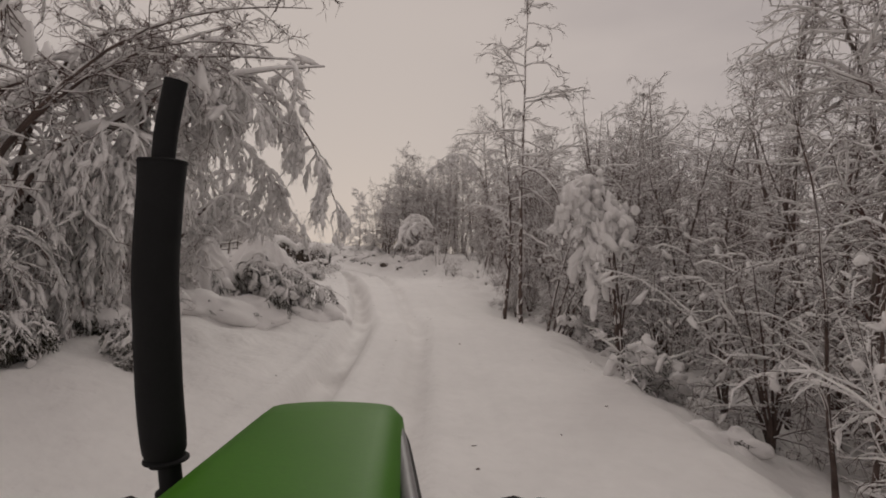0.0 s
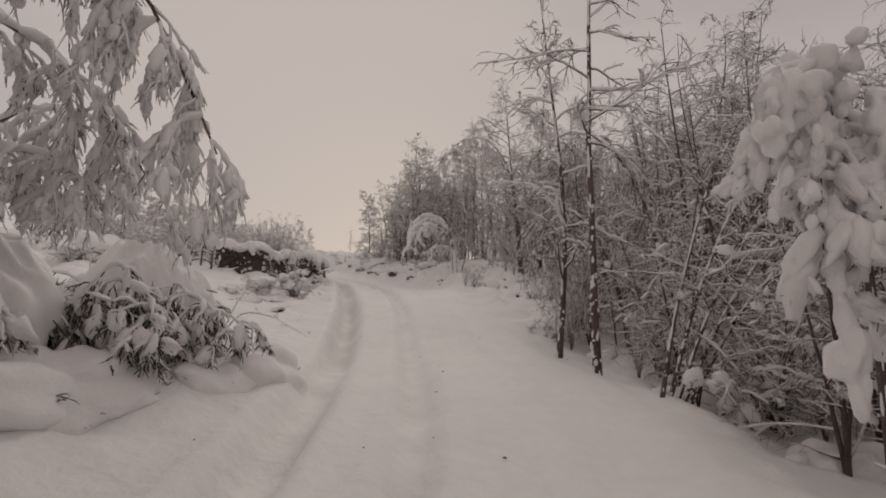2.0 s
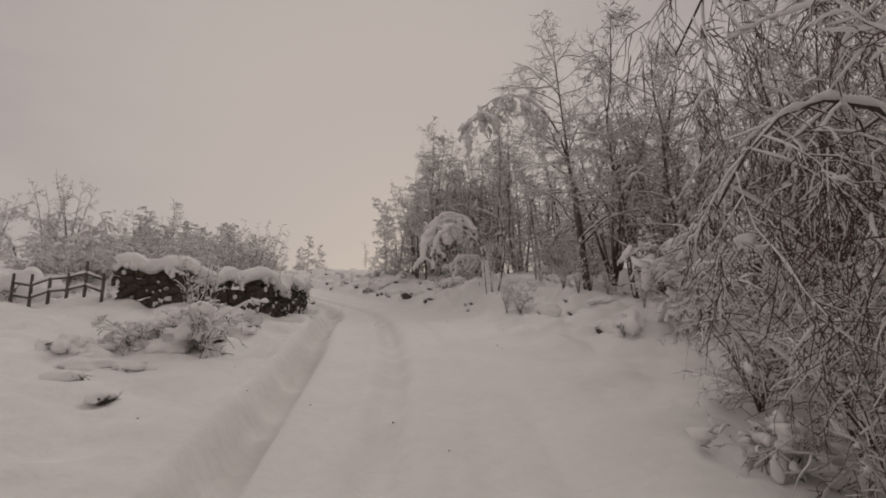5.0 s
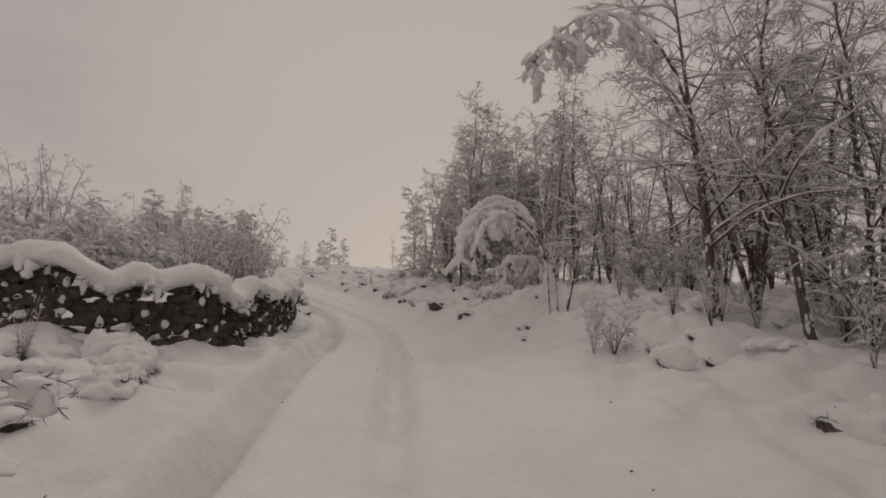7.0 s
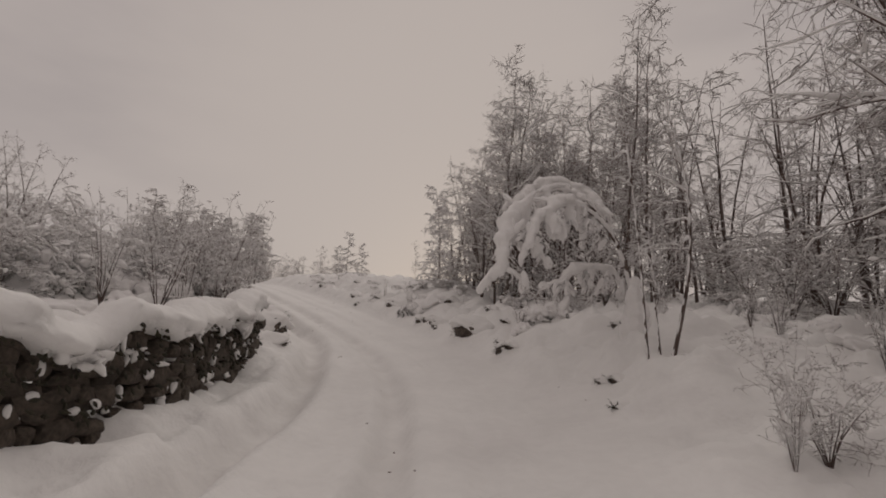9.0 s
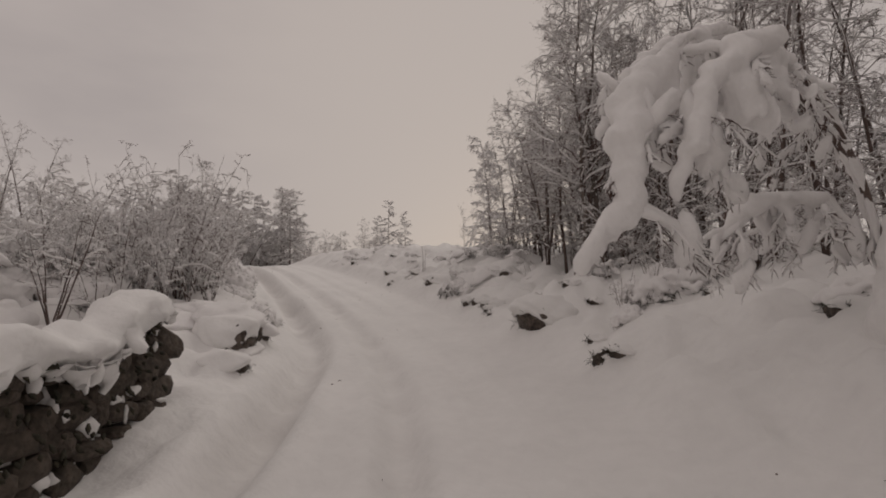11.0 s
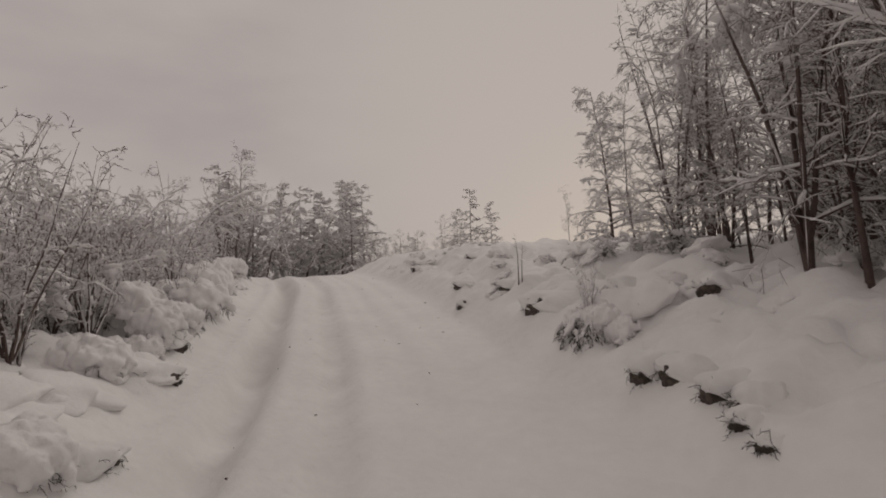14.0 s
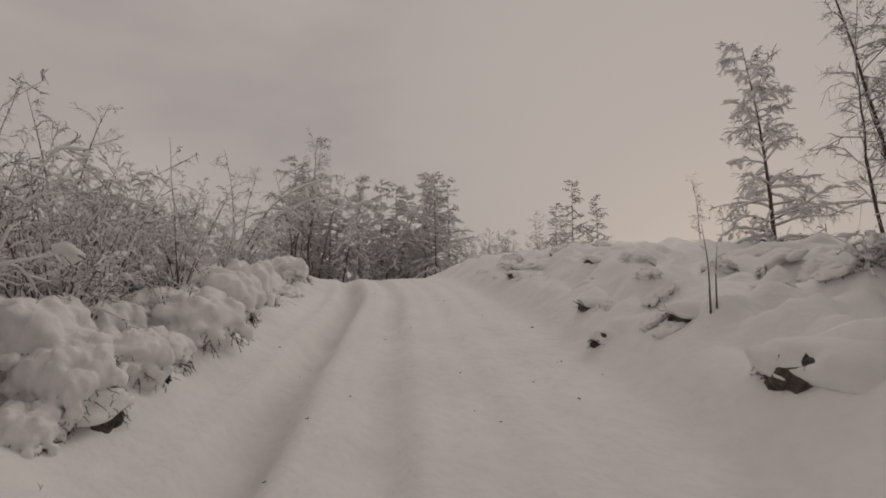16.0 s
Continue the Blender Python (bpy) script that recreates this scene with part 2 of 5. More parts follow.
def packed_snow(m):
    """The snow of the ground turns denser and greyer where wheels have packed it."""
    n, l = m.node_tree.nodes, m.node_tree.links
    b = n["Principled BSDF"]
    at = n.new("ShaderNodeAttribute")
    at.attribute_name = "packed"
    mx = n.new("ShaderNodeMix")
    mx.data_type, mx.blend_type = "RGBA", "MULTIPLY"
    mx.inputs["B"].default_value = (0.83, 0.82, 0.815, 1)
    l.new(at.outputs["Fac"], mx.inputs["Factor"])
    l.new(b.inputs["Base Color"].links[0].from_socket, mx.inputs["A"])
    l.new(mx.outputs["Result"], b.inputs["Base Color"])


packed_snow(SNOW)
SNOW_LOAD = material("snow_on_branches", (0.815, 0.80, 0.795), 0.8, var=0.04, scale=3.0, bump=0.4, bump_scale=25.0, dist=0.02)
BARK = material("dark_wet_bark", (0.080, 0.054, 0.046), 0.85, var=0.35, scale=3.0, bump=0.6, bump_scale=50.0, other=(0.155, 0.112, 0.097))
BARK_GREY = material("grey_bark", (0.10, 0.078, 0.066), 0.85, var=0.3, scale=2.5, bump=0.6, bump_scale=45.0, other=(0.18, 0.148, 0.13))
TWIG = material("twig_bark", (0.076, 0.044, 0.037), 0.85, var=0.3, scale=2.0, bump=0.2, other=(0.135, 0.082, 0.070))
LEAF_DARK = material("dark_evergreen_twigs", (0.025, 0.028, 0.018), 0.8, var=0.4, scale=5.0, bump=0.2, other=(0.06, 0.05, 0.03))
STONE = material("wall_stone", (0.045, 0.035, 0.027), 0.9, var=0.4, scale=4.0, bump=0.8, bump_scale=18.0, other=(0.11, 0.088, 0.070), dist=0.03)
ROCK = material("brown_rock", (0.050, 0.040, 0.034), 0.9, var=0.5, scale=4.0, bump=1.0, bump_scale=16.0, other=(0.15, 0.12, 0.10), dist=0.06)
WOOD = material("weathered_wood", (0.09, 0.075, 0.06), 0.9, var=0.3, scale=5.0, bump=0.4, other=(0.15, 0.13, 0.11))
GREEN = material("green_tractor_paint", (0.046, 0.165, 0.005), 0.5, var=0.08, scale=2.0, bump=0.03, bump_scale=60.0, gloss=0.2)
BLACK = material("matt_black_metal", (0.008, 0.008, 0.009), 0.7, gloss=0.2, var=0.2, scale=8.0, bump=0.08, bump_scale=90.0)
GREY = material("grey_plastic_trim", (0.16, 0.16, 0.165), 0.45, var=0.1, scale=5.0, bump=0.05)
RUBBER = material("black_rubber", (0.02, 0.02, 0.02), 0.8, var=0.2, scale=6.0, bump=0.3)


# ---- mesh helpers ----
def mesh_from(name, pieces, mat, smooth=True):
    """One mesh from (vertices, faces) arrays; all faces of a piece have the same number of corners."""
    me = bpy.data.meshes.new(name)
    V = np.concatenate([np.asarray(p[0], np.float32).reshape(-1, 3) for p in pieces])
    base, loops, starts, totals, at = 0, [], [], [], 0
    for v, f in pieces:
        f = np.asarray(f)
        k = f.shape[1]
        loops.append((f + base).ravel())
        starts.append(at + np.arange(len(f)) * k)
        totals.append(np.full(len(f), k))
        at += f.size
        base += len(np.asarray(v).reshape(-1, 3))
    loops = np.concatenate(loops).astype(np.int32)
    me.vertices.add(len(V))
    me.vertices.foreach_set("co", V.ravel())
    me.loops.add(len(loops))
    me.loops.foreach_set("vertex_index", loops)
    starts = np.concatenate(starts).astype(np.int32)
    me.polygons.add(len(starts))
    me.polygons.foreach_set("loop_start", starts)
    me.polygons.foreach_set("loop_total", np.concatenate(totals).astype(np.int32))
    me.polygons.foreach_set("use_smooth", np.full(len(starts), smooth))
    me.update(calc_edges=True)
    me.materials.append(mat)
    return me


def part(name, data, parent, label="", mat=None):
    """Links a mesh or a bmesh as one object under a thing."""
    if isinstance(data, bmesh.types.BMesh):
        me = bpy.data.meshes.new(name)
        data.to_mesh(me)
        data.free()
        me.materials.append(mat)
        for p in me.polygons:
            p.use_smooth = True
        data = me
    ob = new(name, data)
    ob.parent = parent
    return tagged(ob, label=label)


def tubes(P, R, sides):
    """Tapered tubes round many polylines at once: P (m, n, 3), R (m, n)."""
    m, n, _ = P.shape
    t = np.gradient(P, axis=1)
    t /= np.linalg.norm(t, axis=2, keepdims=True) + 1e-9
    ref = np.where(np.abs(t[:, :1, 2:3]) > 0.8, np.array([[[1.0, 0.1, 0.0]]]), np.array([[[0.0, 0.1, 1.0]]]))
    u = np.cross(t, np.broadcast_to(ref, t.shape))
    u /= np.linalg.norm(u, axis=2, keepdims=True) + 1e-9
    w = np.cross(t, u)
    a = np.arange(sides) * 2 * np.pi / sides
    V = P[:, :, None] + R[:, :, None, None] * (np.cos(a)[:, None] * u[:, :, None] + np.sin(a)[:, None] * w[:, :, None])
    i, j, k = np.meshgrid(np.arange(m), np.arange(n - 1), np.arange(sides), indexing="ij")
    q = lambda jj, kk: (i * n + jj) * sides + kk % sides
    F = np.stack([q(j, k), q(j, k + 1), q(j + 1, k + 1), q(j + 1, k)], -1).reshape(-1, 4)
    return V.reshape(-1, 3), F


def unit_ball(sub=2):
    bm = bmesh.new()
    bmesh.ops.create_icosphere(bm, subdivisions=sub, radius=1)
    v = np.array([x.co[:] for x in bm.verts])
    f = np.array([[x.index for x in y.verts] for y in bm.faces])
    bm.free()
    return v, f


BALL, BALL_F = unit_ball(2)
BALL3, BALL3_F = unit_ball(3)
BALL4, BALL4_F = unit_ball(4)


def lumps(rng, C, S, rough=0.25, D=None):
    """Many uneven lumps: centres (m, 3), half sizes (m, 3), and the way that each one lies."""
    m = len(C)
    k = rng.normal(size=(m, 5, 3)) * 2.2
    ph = rng.uniform(0, 6.3, (m, 5))
    wave = np.sin(np.einsum("vc,mkc->mkv", BALL, k) + ph[:, :, None]).mean(1)
    V = BALL[None] * S[:, None] * (1 + rough * 2.0 * wave)[:, :, None]
    if D is not None:
        e = unit(np.cross(D, np.array([0.05, 0.1, 1.0])))
        f = np.cross(e, D)
        V = V[:, :, :1] * D[:, None] + V[:, :, 1:2] * e[:, None] + V[:, :, 2:] * f[:, None]
    V = V + C[:, None]
    F = (BALL_F[None] + (np.arange(m) * len(BALL))[:, None, None]).reshape(-1, 3)
    return V.reshape(-1, 3), F


def unit(v):
    return v / (np.linalg.norm(v, axis=-1, keepdims=True) + 1e-9)


def shoots(rng, p, v, L, n, droop, wander):
    """Many shoots at once, each n steps long, sinking and wandering on the way."""
    pts, v = [p], v.copy()
    for _ in range(n):
        v = v + rng.normal(0, wander, v.shape)
        v[:, 2] -= droop
        v = unit(v)
        p = p + v * (L / n)[:, None]
        pts.append(p)
    return np.stack(pts, 1)


def along(P, i, t):
    """Points and directions at the fraction t of the polylines P[i]."""
    n = P.shape[1] - 1
    x = np.clip(t * n, 0, n - 1e-3)
    k = x.astype(int)
    f = (x - k)[:, None]
    a, b = P[i, k], P[i, k + 1]
    return a * (1 - f) + b * f, unit(b - a)


def offshoots(rng, P, k, lo, hi, spread, flat=0.5, lift=0.0):
    """k starting places on each polyline, and directions that leave it at the angle spread."""
    m = len(P)
    i = np.repeat(np.arange(m), k)
    t = np.clip(np.tile((np.arange(k) + 0.5) / k, m) * (hi - lo) + lo + rng.uniform(-0.5, 0.5, m * k) * (hi - lo) / k, 0, 0.99)
    p, d = along(P, i, t)
    r = rng.normal(size=d.shape)
    r[:, 2] *= flat
    r = unit(r - (r * d).sum(1, keepdims=True) * d)
    a = np.radians(rng.uniform(spread * 0.7, spread * 1.3, len(i)))[:, None]
    v = d * np.cos(a) + r * np.sin(a)
    v[:, 2] += lift
    return p, unit(v), i, t


def snow_on(rng, P, R, S, sides, least=0.0, ragged=0.5):
    """Snow lying along the upper side of branches: S is its half thickness."""
    m, n, _ = P.shape
    t = unit(np.gradient(P, axis=1))
    flat = np.maximum(np.sqrt(np.clip(1 - t[:, :, 2] ** 2, 0, 1)), least)
    flat = np.where(flat < 0.35, 0.15, flat)
    T = S[:, None] * flat * (1 - ragged + 2 * ragged * rng.random((m, n)))
    T[:, 0] *= 0.8
    T *= np.minimum(1, (np.arange(n)[::-1] + 0.6) / max(0.3 * n, 1.1))[None]
    T = np.minimum(T, 0.10 * np.linalg.norm(P[:, -1] - P[:, 0], axis=1)[:, None] + 0.004)
    Q = P.copy()
    steep = np.clip((np.abs(t[:, :, 2]) - 0.6) / 0.3, 0, 1)        # on steep wood the snow clings to the weather side
    T = T * (1 - steep * (rng.random((m, n)) < 0.6 * (1 - least)) * (n > 6))
    Q[:, :, 2] += (R * 0.7 + T * 0.45) * (1 - steep)
    Q[:, :, :2] -= (R * 0.72 * steep)[:, :, None] * np.array((0.8, 0.6))
    return tubes(Q, T + R * 0.25 * (1 - 0.8 * steep), sides)


def tree_meshes(name, seed, trunk, r0, n1=22, h0=0.3, e1=35, L1=2.2, droop1=0.05, n2=6, L2=0.42, n3=4, L3=0.4, droop2=0.06, droop3=0.08,
                snow=0.03, shape=0.6, lumpy=0, lump=0.16, bark=BARK, twig_r=0.006, least=0.3, spread=50, top=1.0, wander=0.12, cover=0.45, twig=None, light=False, rime=0.0, round_lumps=False, plaster=0):
    """Trunk, branches and snow of one tree. trunk: stems as an array (m, n, 3)."""
    rng = np.random.default_rng(seed)
    T = np.asarray(trunk, float)
    m, n, _ = T.shape
    tt = np.linspace(0, 1, n)[None]
    RT = r0 * (1 - 0.88 * tt ** 0.8) * np.ones((m, 1))
    RT[:, 0] *= 1.2
    # limbs
    p, d, i, t = offshoots(rng, T, n1, h0, top, 80)
    az = rng.uniform(0, 2 * np.pi, len(p))
    el = np.radians(rng.normal(e1, 12, len(p)) + 18 * t)
    v = np.stack([np.cos(az) * np.cos(el), np.sin(az) * np.cos(el), np.sin(el)], 1)
    v = unit(v + 0.35 * d)
    LL = L1 * (1 - shape * (t - h0) / (1.001 - h0)) * rng.uniform(0.6, 1.25, len(p))
    na, ka, kb = (3, 3, 3) if light else (6, 5, 6)
    nb, nc, ks = (2, 1, 3) if light else (3, 2, 4)
    A = shoots(rng, p, v, LL, na, droop1 * 6 / na, wander * (6 / na) ** 0.5)
    ra = np.interp(t, tt[0], RT[0]) * 0.45
    RA = ra[:, None] * (1 - 0.85 * np.linspace(0, 1, na + 1))[None]
    # side branches
    p, v, i, t = offshoots(rng, A, n2, 0.2, 1.0, spread, 0.45, 0.08)
    B = shoots(rng, p, v, LL[i] * L2 * (1.1 - 0.6 * t) * rng.uniform(0.6, 1.3, len(p)), nb, droop2 * 3.9 / nb, wander * 1.3)
    rb = np.maximum(ra[i] * 0.4 * (1 - 0.5 * t), twig_r * 1.3)
    RB = rb[:, None] * (1 - 0.75 * np.linspace(0, 1, nb + 1))[None]
    LB = LL[i] * L2
    if 1 < m <= 6 or name == "thicket":
        trunk_me = [mesh_from(name + "_stem", [tubes(T[j:j + 1], RT[j:j + 1], 5 if light else 9)], bark) for j in range(m)]
    else:
        trunk_me = mesh_from(name + "_trunk", [tubes(T, RT, 5 if light else 9)], bark)
    limb = [tubes(A, RA, ka), tubes(B, RB, 3)]
    keep = rng.random(len(B)) < 0.4 + cover * 0.8
    fine = T if light else resample(T, 56)
    RF = RT if light else np.stack([np.interp(np.linspace(0, 1, 56), tt[0], q) for q in RT])
    white = [snow_on(rng, fine, RF, np.full(m, snow * 1.1 + r0 * 0.4), 4 if light else 6, rime), snow_on(rng, A, RA, snow * 1.15 * rng.uniform(0.7, 1.5, len(A)), kb, least * 0.6),
             snow_on(rng, B[keep], RB[keep], snow * rng.uniform(0.45, 1.25, keep.sum()), ks, least)]
    if n3:
        p, v, i, t = offshoots(rng, B, n3, 0.15, 1.0, spread, 0.7, 0.05)
        C = shoots(rng, p, v, LB[i] * L3 * rng.uniform(0.5, 1.4, len(p)), nc, droop3 * 2 / nc, wander * 1.4)
        RC = np.full((len(C), 1), twig_r) * np.array([[1, 0.5] if light else [1, 0.75, 0.35]])
        limb.append(tubes(C, RC, 3))
        w = rng.random(len(C)) < cover
        white.append(snow_on(rng, C[w], RC[w], snow * (0.5 if light else 0.6) * rng.uniform(0.3, 1.3, w.sum()), 3, least))
    if plaster:         # pats of snow stuck to the weather side of the stems
        plaster = int(plaster * 1.6)
        i, t = rng.integers(0, m, plaster), rng.random(plaster) ** 1.2
        c, way = along(T, i, t)
        r = np.array([np.interp(b, tt[0], RT[a]) for a, b in zip(i, t)])
        a = rng.normal(math.radians(215), 1.0, plaster)
        c = c + np.stack([np.cos(a), np.sin(a), 0 * a], 1) * (r * 0.92)[:, None]
        white.append(lumps(rng, c, r[:, None] * rng.uniform([0.15, 0.10, 0.08], [0.8, 0.38, 0.26], (plaster, 3)) + 0.004, 0.6, way))
    if lumpy:
        i = rng.integers(0, len(B), lumpy)
        c, way = along(B, i, rng.uniform(0.1, 0.95, lumpy))
        s = lump * rng.uniform(0.4, 1.3, (lumpy, 1)) * rng.uniform([1.1, 0.6, 0.45], [1.5, 1.3, 0.9] if round_lumps else [2.4, 1.0, 0.85], (lumpy, 3))
        c[:, 2] += s[:, 2] * 0.4
        white.append(lumps(rng, c, s, 0.5, way))
    return trunk_me, mesh_from(name + "_crown", limb, twig or TWIG), mesh_from(name + "_snow", white, SNOW_LOAD)


def resample(T, n):
    """The same lines with n evenly spaced points."""
    k, x = np.linspace(0, 1, T.shape[1]), np.linspace(0, 1, n)
    return np.stack([np.stack([np.interp(x, k, q[:, c]) for c in range(3)], 1) for q in T])


def stem(rng, H, lean=(0, 0), wobble=0.05, n=12, curve=0.0, az=0.0):
    """A stem that rises H, leans, and bows over by curve towards az."""
    t = np.linspace(0, 1, n)
    w = np.cumsum(rng.normal(0, wobble, (n, 2)), 0) * H / n * 0.6
    x = lean[0] * t * H + w[:, 0] - w[0, 0] + curve * H * t ** 2.2 * math.cos(az)
    y = lean[1] * t * H + w[:, 1] - w[0, 1] + curve * H * t ** 2.2 * math.sin(az)
    return np.stack([x, y, H * t * (1 - 0.28 * min(abs(curve), 1.2) * t ** 2)], 1)


def through_points(pts, n=14):
    """A smooth line through a few control points."""
    pts = np.asarray(pts, float)
    k = np.concatenate([[0], np.cumsum(np.linalg.norm(np.diff(pts, axis=0), axis=1))])
    x = np.linspace(0, k[-1], n)
    q = np.stack([np.interp(x, k, pts[:, i]) for i in range(3)], 1)
    for _ in range(2):
        q[1:-1] = 0.25 * q[:-2] + 0.5 * q[1:-1] + 0.25 * q[2:]
    return q


def plant(name, meshes, x, y, z=None, turn=0.0, size=1.0, label="", category="tree", group="", sink=0.08):
    """Stands a tree or bush on the snow."""
    if z is None:
        z = float(ground(x, y, False)[0])
    top = tagged(new(name), label=label, category=category, group=group)
    top.matrix_world = Matrix.Translation((x, y, z - sink)) @ Matrix.Rotation(turn, 4, "Z") @ Matrix.Diagonal((size, size, size, 1))
    for nm, me in zip(("trunk", "crown", "snow"), meshes):
        if isinstance(me, list):
            for one in me:
                part("stem", one, top)
        else:
            part(nm, me, top)
    return top


# ---- ground ----
def spread_axis(lo, hi, step, far, grow=1.16):
    a = list(np.arange(lo, hi, step))
    d, p = step, hi
    while p < far:
        a.append(p)
        d *= grow
        p += d
    d, p = step, lo - step
    while p > -far:
        a.insert(0, p)
        d *= grow
        p -= d
    return np.array(a)


def build_ground():
    xs, ys = spread_axis(-24, 7, 0.14, 900), spread_axis(-2, 64, 0.16, 900)
    X, Y = np.meshgrid(xs, ys)
    x, y = X.ravel(), Y.ravel()
    h = ground(x, y)
    r = np.hypot(x + 8, y - 40)
    far = np.clip((r - 70) / 250, 0, 1) ** 1.3
    h += far * (14 + 12 * lattice(x / 170, y / 170, 11) + 5 * lattice(x / 60, y / 60, 12))
    nx, ny = len(xs), len(ys)
    i, j = np.meshgrid(np.arange(nx - 1), np.arange(ny - 1))
    a = (j * nx + i).ravel()
    F = np.stack([a, a + 1, a + nx + 1, a + nx], 1)
    me = mesh_from("ground", [(np.stack([x, y, h], 1), F)], SNOW)
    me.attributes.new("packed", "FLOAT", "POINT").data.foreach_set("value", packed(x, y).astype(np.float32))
    ob = new("ground", me)
    tagged(ob, "deep fresh snow over a rutted hillside track and its banks", "snow ground", kind="structure")


build_ground()


# ---- kinds of trees ----
def kinds():
    k = {}
    for i in range(4):          # tall bare broadleaf trees
        r = np.random.default_rng(100 + i)
        k["tall", i] = tree_meshes("tall", 200 + i, [stem(r, 10.5, (r.normal(0, 0.05), r.normal(0, 0.05)), 0.2)], 0.10, n1=26, h0=0.2, e1=42, L1=2.8,
                                   n2=8, n3=6, snow=0.023, shape=0.45, bark=BARK_GREY, wander=0.22, droop1=0.07, droop2=0.12, droop3=0.2, twig_r=0.0055, plaster=60)
    for i in range(4):          # slim poles of the wood
        r = np.random.default_rng(120 + i)
        k["slim", i] = tree_meshes("slim", 220 + i, [stem(r, 8.5, (r.normal(0, 0.07), r.normal(0, 0.07)), 0.1, curve=0.12, az=i)], 0.06, n1=20, h0=0.15, e1=54,
                                   L1=1.8, n2=6, n3=5, L3=0.5, snow=0.021, shape=0.4, light=True, wander=0.24, droop1=0.04, droop2=0.08, droop3=0.10, twig_r=0.005)
    for i in range(3):          # thick trees, branched from the foot up
        r = np.random.default_rng(130 + i)
        st = [stem(r, 7.5 * r.uniform(0.7, 1.1), (0.10 * math.cos(a), 0.10 * math.sin(a)), 0.09, curve=0.1, az=a) for a in np.arange(4) * 1.6 + i]
        k["thick", i] = tree_meshes("thick", 230 + i, st, 0.06, n1=11, h0=0.06, e1=38, L1=1.8, n2=7, n3=4, twig_r=0.005, snow=0.021, shape=0.45, lumpy=24, lump=0.09, light=True, wander=0.2, droop1=0.09, droop2=0.15, droop3=0.2)
    for i in range(2):          # clumps of several stems
        r = np.random.default_rng(140 + i)
        st = [stem(r, 6.5 * r.uniform(0.75, 1.1), (0.18 * math.cos(a), 0.18 * math.sin(a)), 0.08, curve=0.15, az=a) for a in np.arange(5) * 1.3 + i]
        k["clump", i] = tree_meshes("clump", 240 + i, st, 0.055, n1=11, h0=0.2, e1=35, L1=1.6, n2=7, n3=4, snow=0.020, twig_r=0.005, shape=0.4, light=True, wander=0.2, droop1=0.08, droop2=0.14, droop3=0.2)
    for i in range(3):          # trees bowed over by the snow
        r = np.random.default_rng(160 + i)
        k["bowed", i] = tree_meshes("bowed", 260 + i, [stem(r, 7.0, (0.1, 0), 0.06, curve=0.65 + 0.15 * i, az=0.0)], 0.085, n1=26, h0=0.25, e1=0, L1=1.9, droop1=0.2,
                                    n2=7, n3=4, droop2=0.2, droop3=0.2, snow=0.045, shape=0.35, lumpy=50, lump=0.10, least=0.5, cover=0.5, light=True)
    for i in range(2):          # small conifers with bare level boughs
        r = np.random.default_rng(180 + i)
        k["larch", i] = tree_meshes("larch", 280 + i, [stem(r, 9.5, (0.0, 0), 0.03)], 0.06, n1=34, h0=0.34, e1=6, L1=1.7, droop1=0.02,
                                    n2=6, n3=3, droop2=0.06, droop3=0.08, snow=0.017, shape=0.7, spread=38, wander=0.16, rime=0.35, plaster=90)
    for i in range(4):          # low snow-laden bushes
        r = np.random.default_rng(190 + i)
        st = [stem(r, 1.4 * r.uniform(0.6, 1.1), (0.3 * math.cos(a), 0.3 * math.sin(a)), 0.1, n=8, curve=0.6, az=a) for a in np.arange(7) * 0.9 + i]
        k["bush", i] = tree_meshes("bush", 290 + i, st, 0.02, n1=6, h0=0.15, e1=15, L1=0.8, droop1=0.14, n2=4, n3=1, L2=0.5, droop2=0.14, snow=0.024,
                                   shape=0.2, lumpy=44, lump=0.14, least=0.2, twig_r=0.009, twig=LEAF_DARK, light=True, round_lumps=True)
    for i in range(3):          # waist-high bushes arched over and caked with snow
        r = np.random.default_rng(195 + i)
        st = [stem(r, 2.2 * r.uniform(0.6, 1.1), (0.2 * math.cos(a), 0.2 * math.sin(a)), 0.1, n=9, curve=0.75, az=a) for a in np.arange(8) * 0.8 + i]
        k["laden", i] = tree_meshes("laden", 295 + i, st, 0.022, n1=9, h0=0.2, e1=5, L1=0.9, droop1=0.16, n2=5, n3=2, L2=0.5, droop2=0.16, droop3=0.2, snow=0.034,
                                    shape=0.2, lumpy=70, lump=0.12, least=0.35, twig_r=0.006, light=True, round_lumps=True, cover=0.6)
    for i in range(3):          # upright thin shoots
        r = np.random.default_rng(210 + i)
        st = [stem(r, 2.6 * r.uniform(0.5, 1.2), (0.15 * math.cos(a), 0.15 * math.sin(a)), 0.05, n=9, curve=0.08, az=a) for a in np.arange(11) * 0.6 + i]
        k["shoots", i] = tree_meshes("shoots", 310 + i, st, 0.013, n1=6, h0=0.15, e1=60, L1=0.6, n2=3, n3=0, L2=0.45, snow=0.014, shape=0.5, least=0.2,
                                     twig_r=0.006, lumpy=16, lump=0.05, light=True, rime=0.35, droop1=0.02)
    for i in range(3):          # fans of bare dark wands
        r = np.random.default_rng(215 + i)
        st = [stem(r, 2.7 * r.uniform(0.55, 1.15), (0.32 * math.cos(a), 0.32 * math.sin(a)), 0.12, n=9, curve=0.05, az=a) for a in np.arange(6) * 1.1 + i]
        k["wands", i] = tree_meshes("wands", 315 + i, st, 0.020, n1=5, h0=0.25, e1=45, L1=0.7, n2=3, n3=2, L2=0.5, snow=0.012, shape=0.4, least=0.2, twig_r=0.005, rime=0.5, wander=0.2, plaster=40)
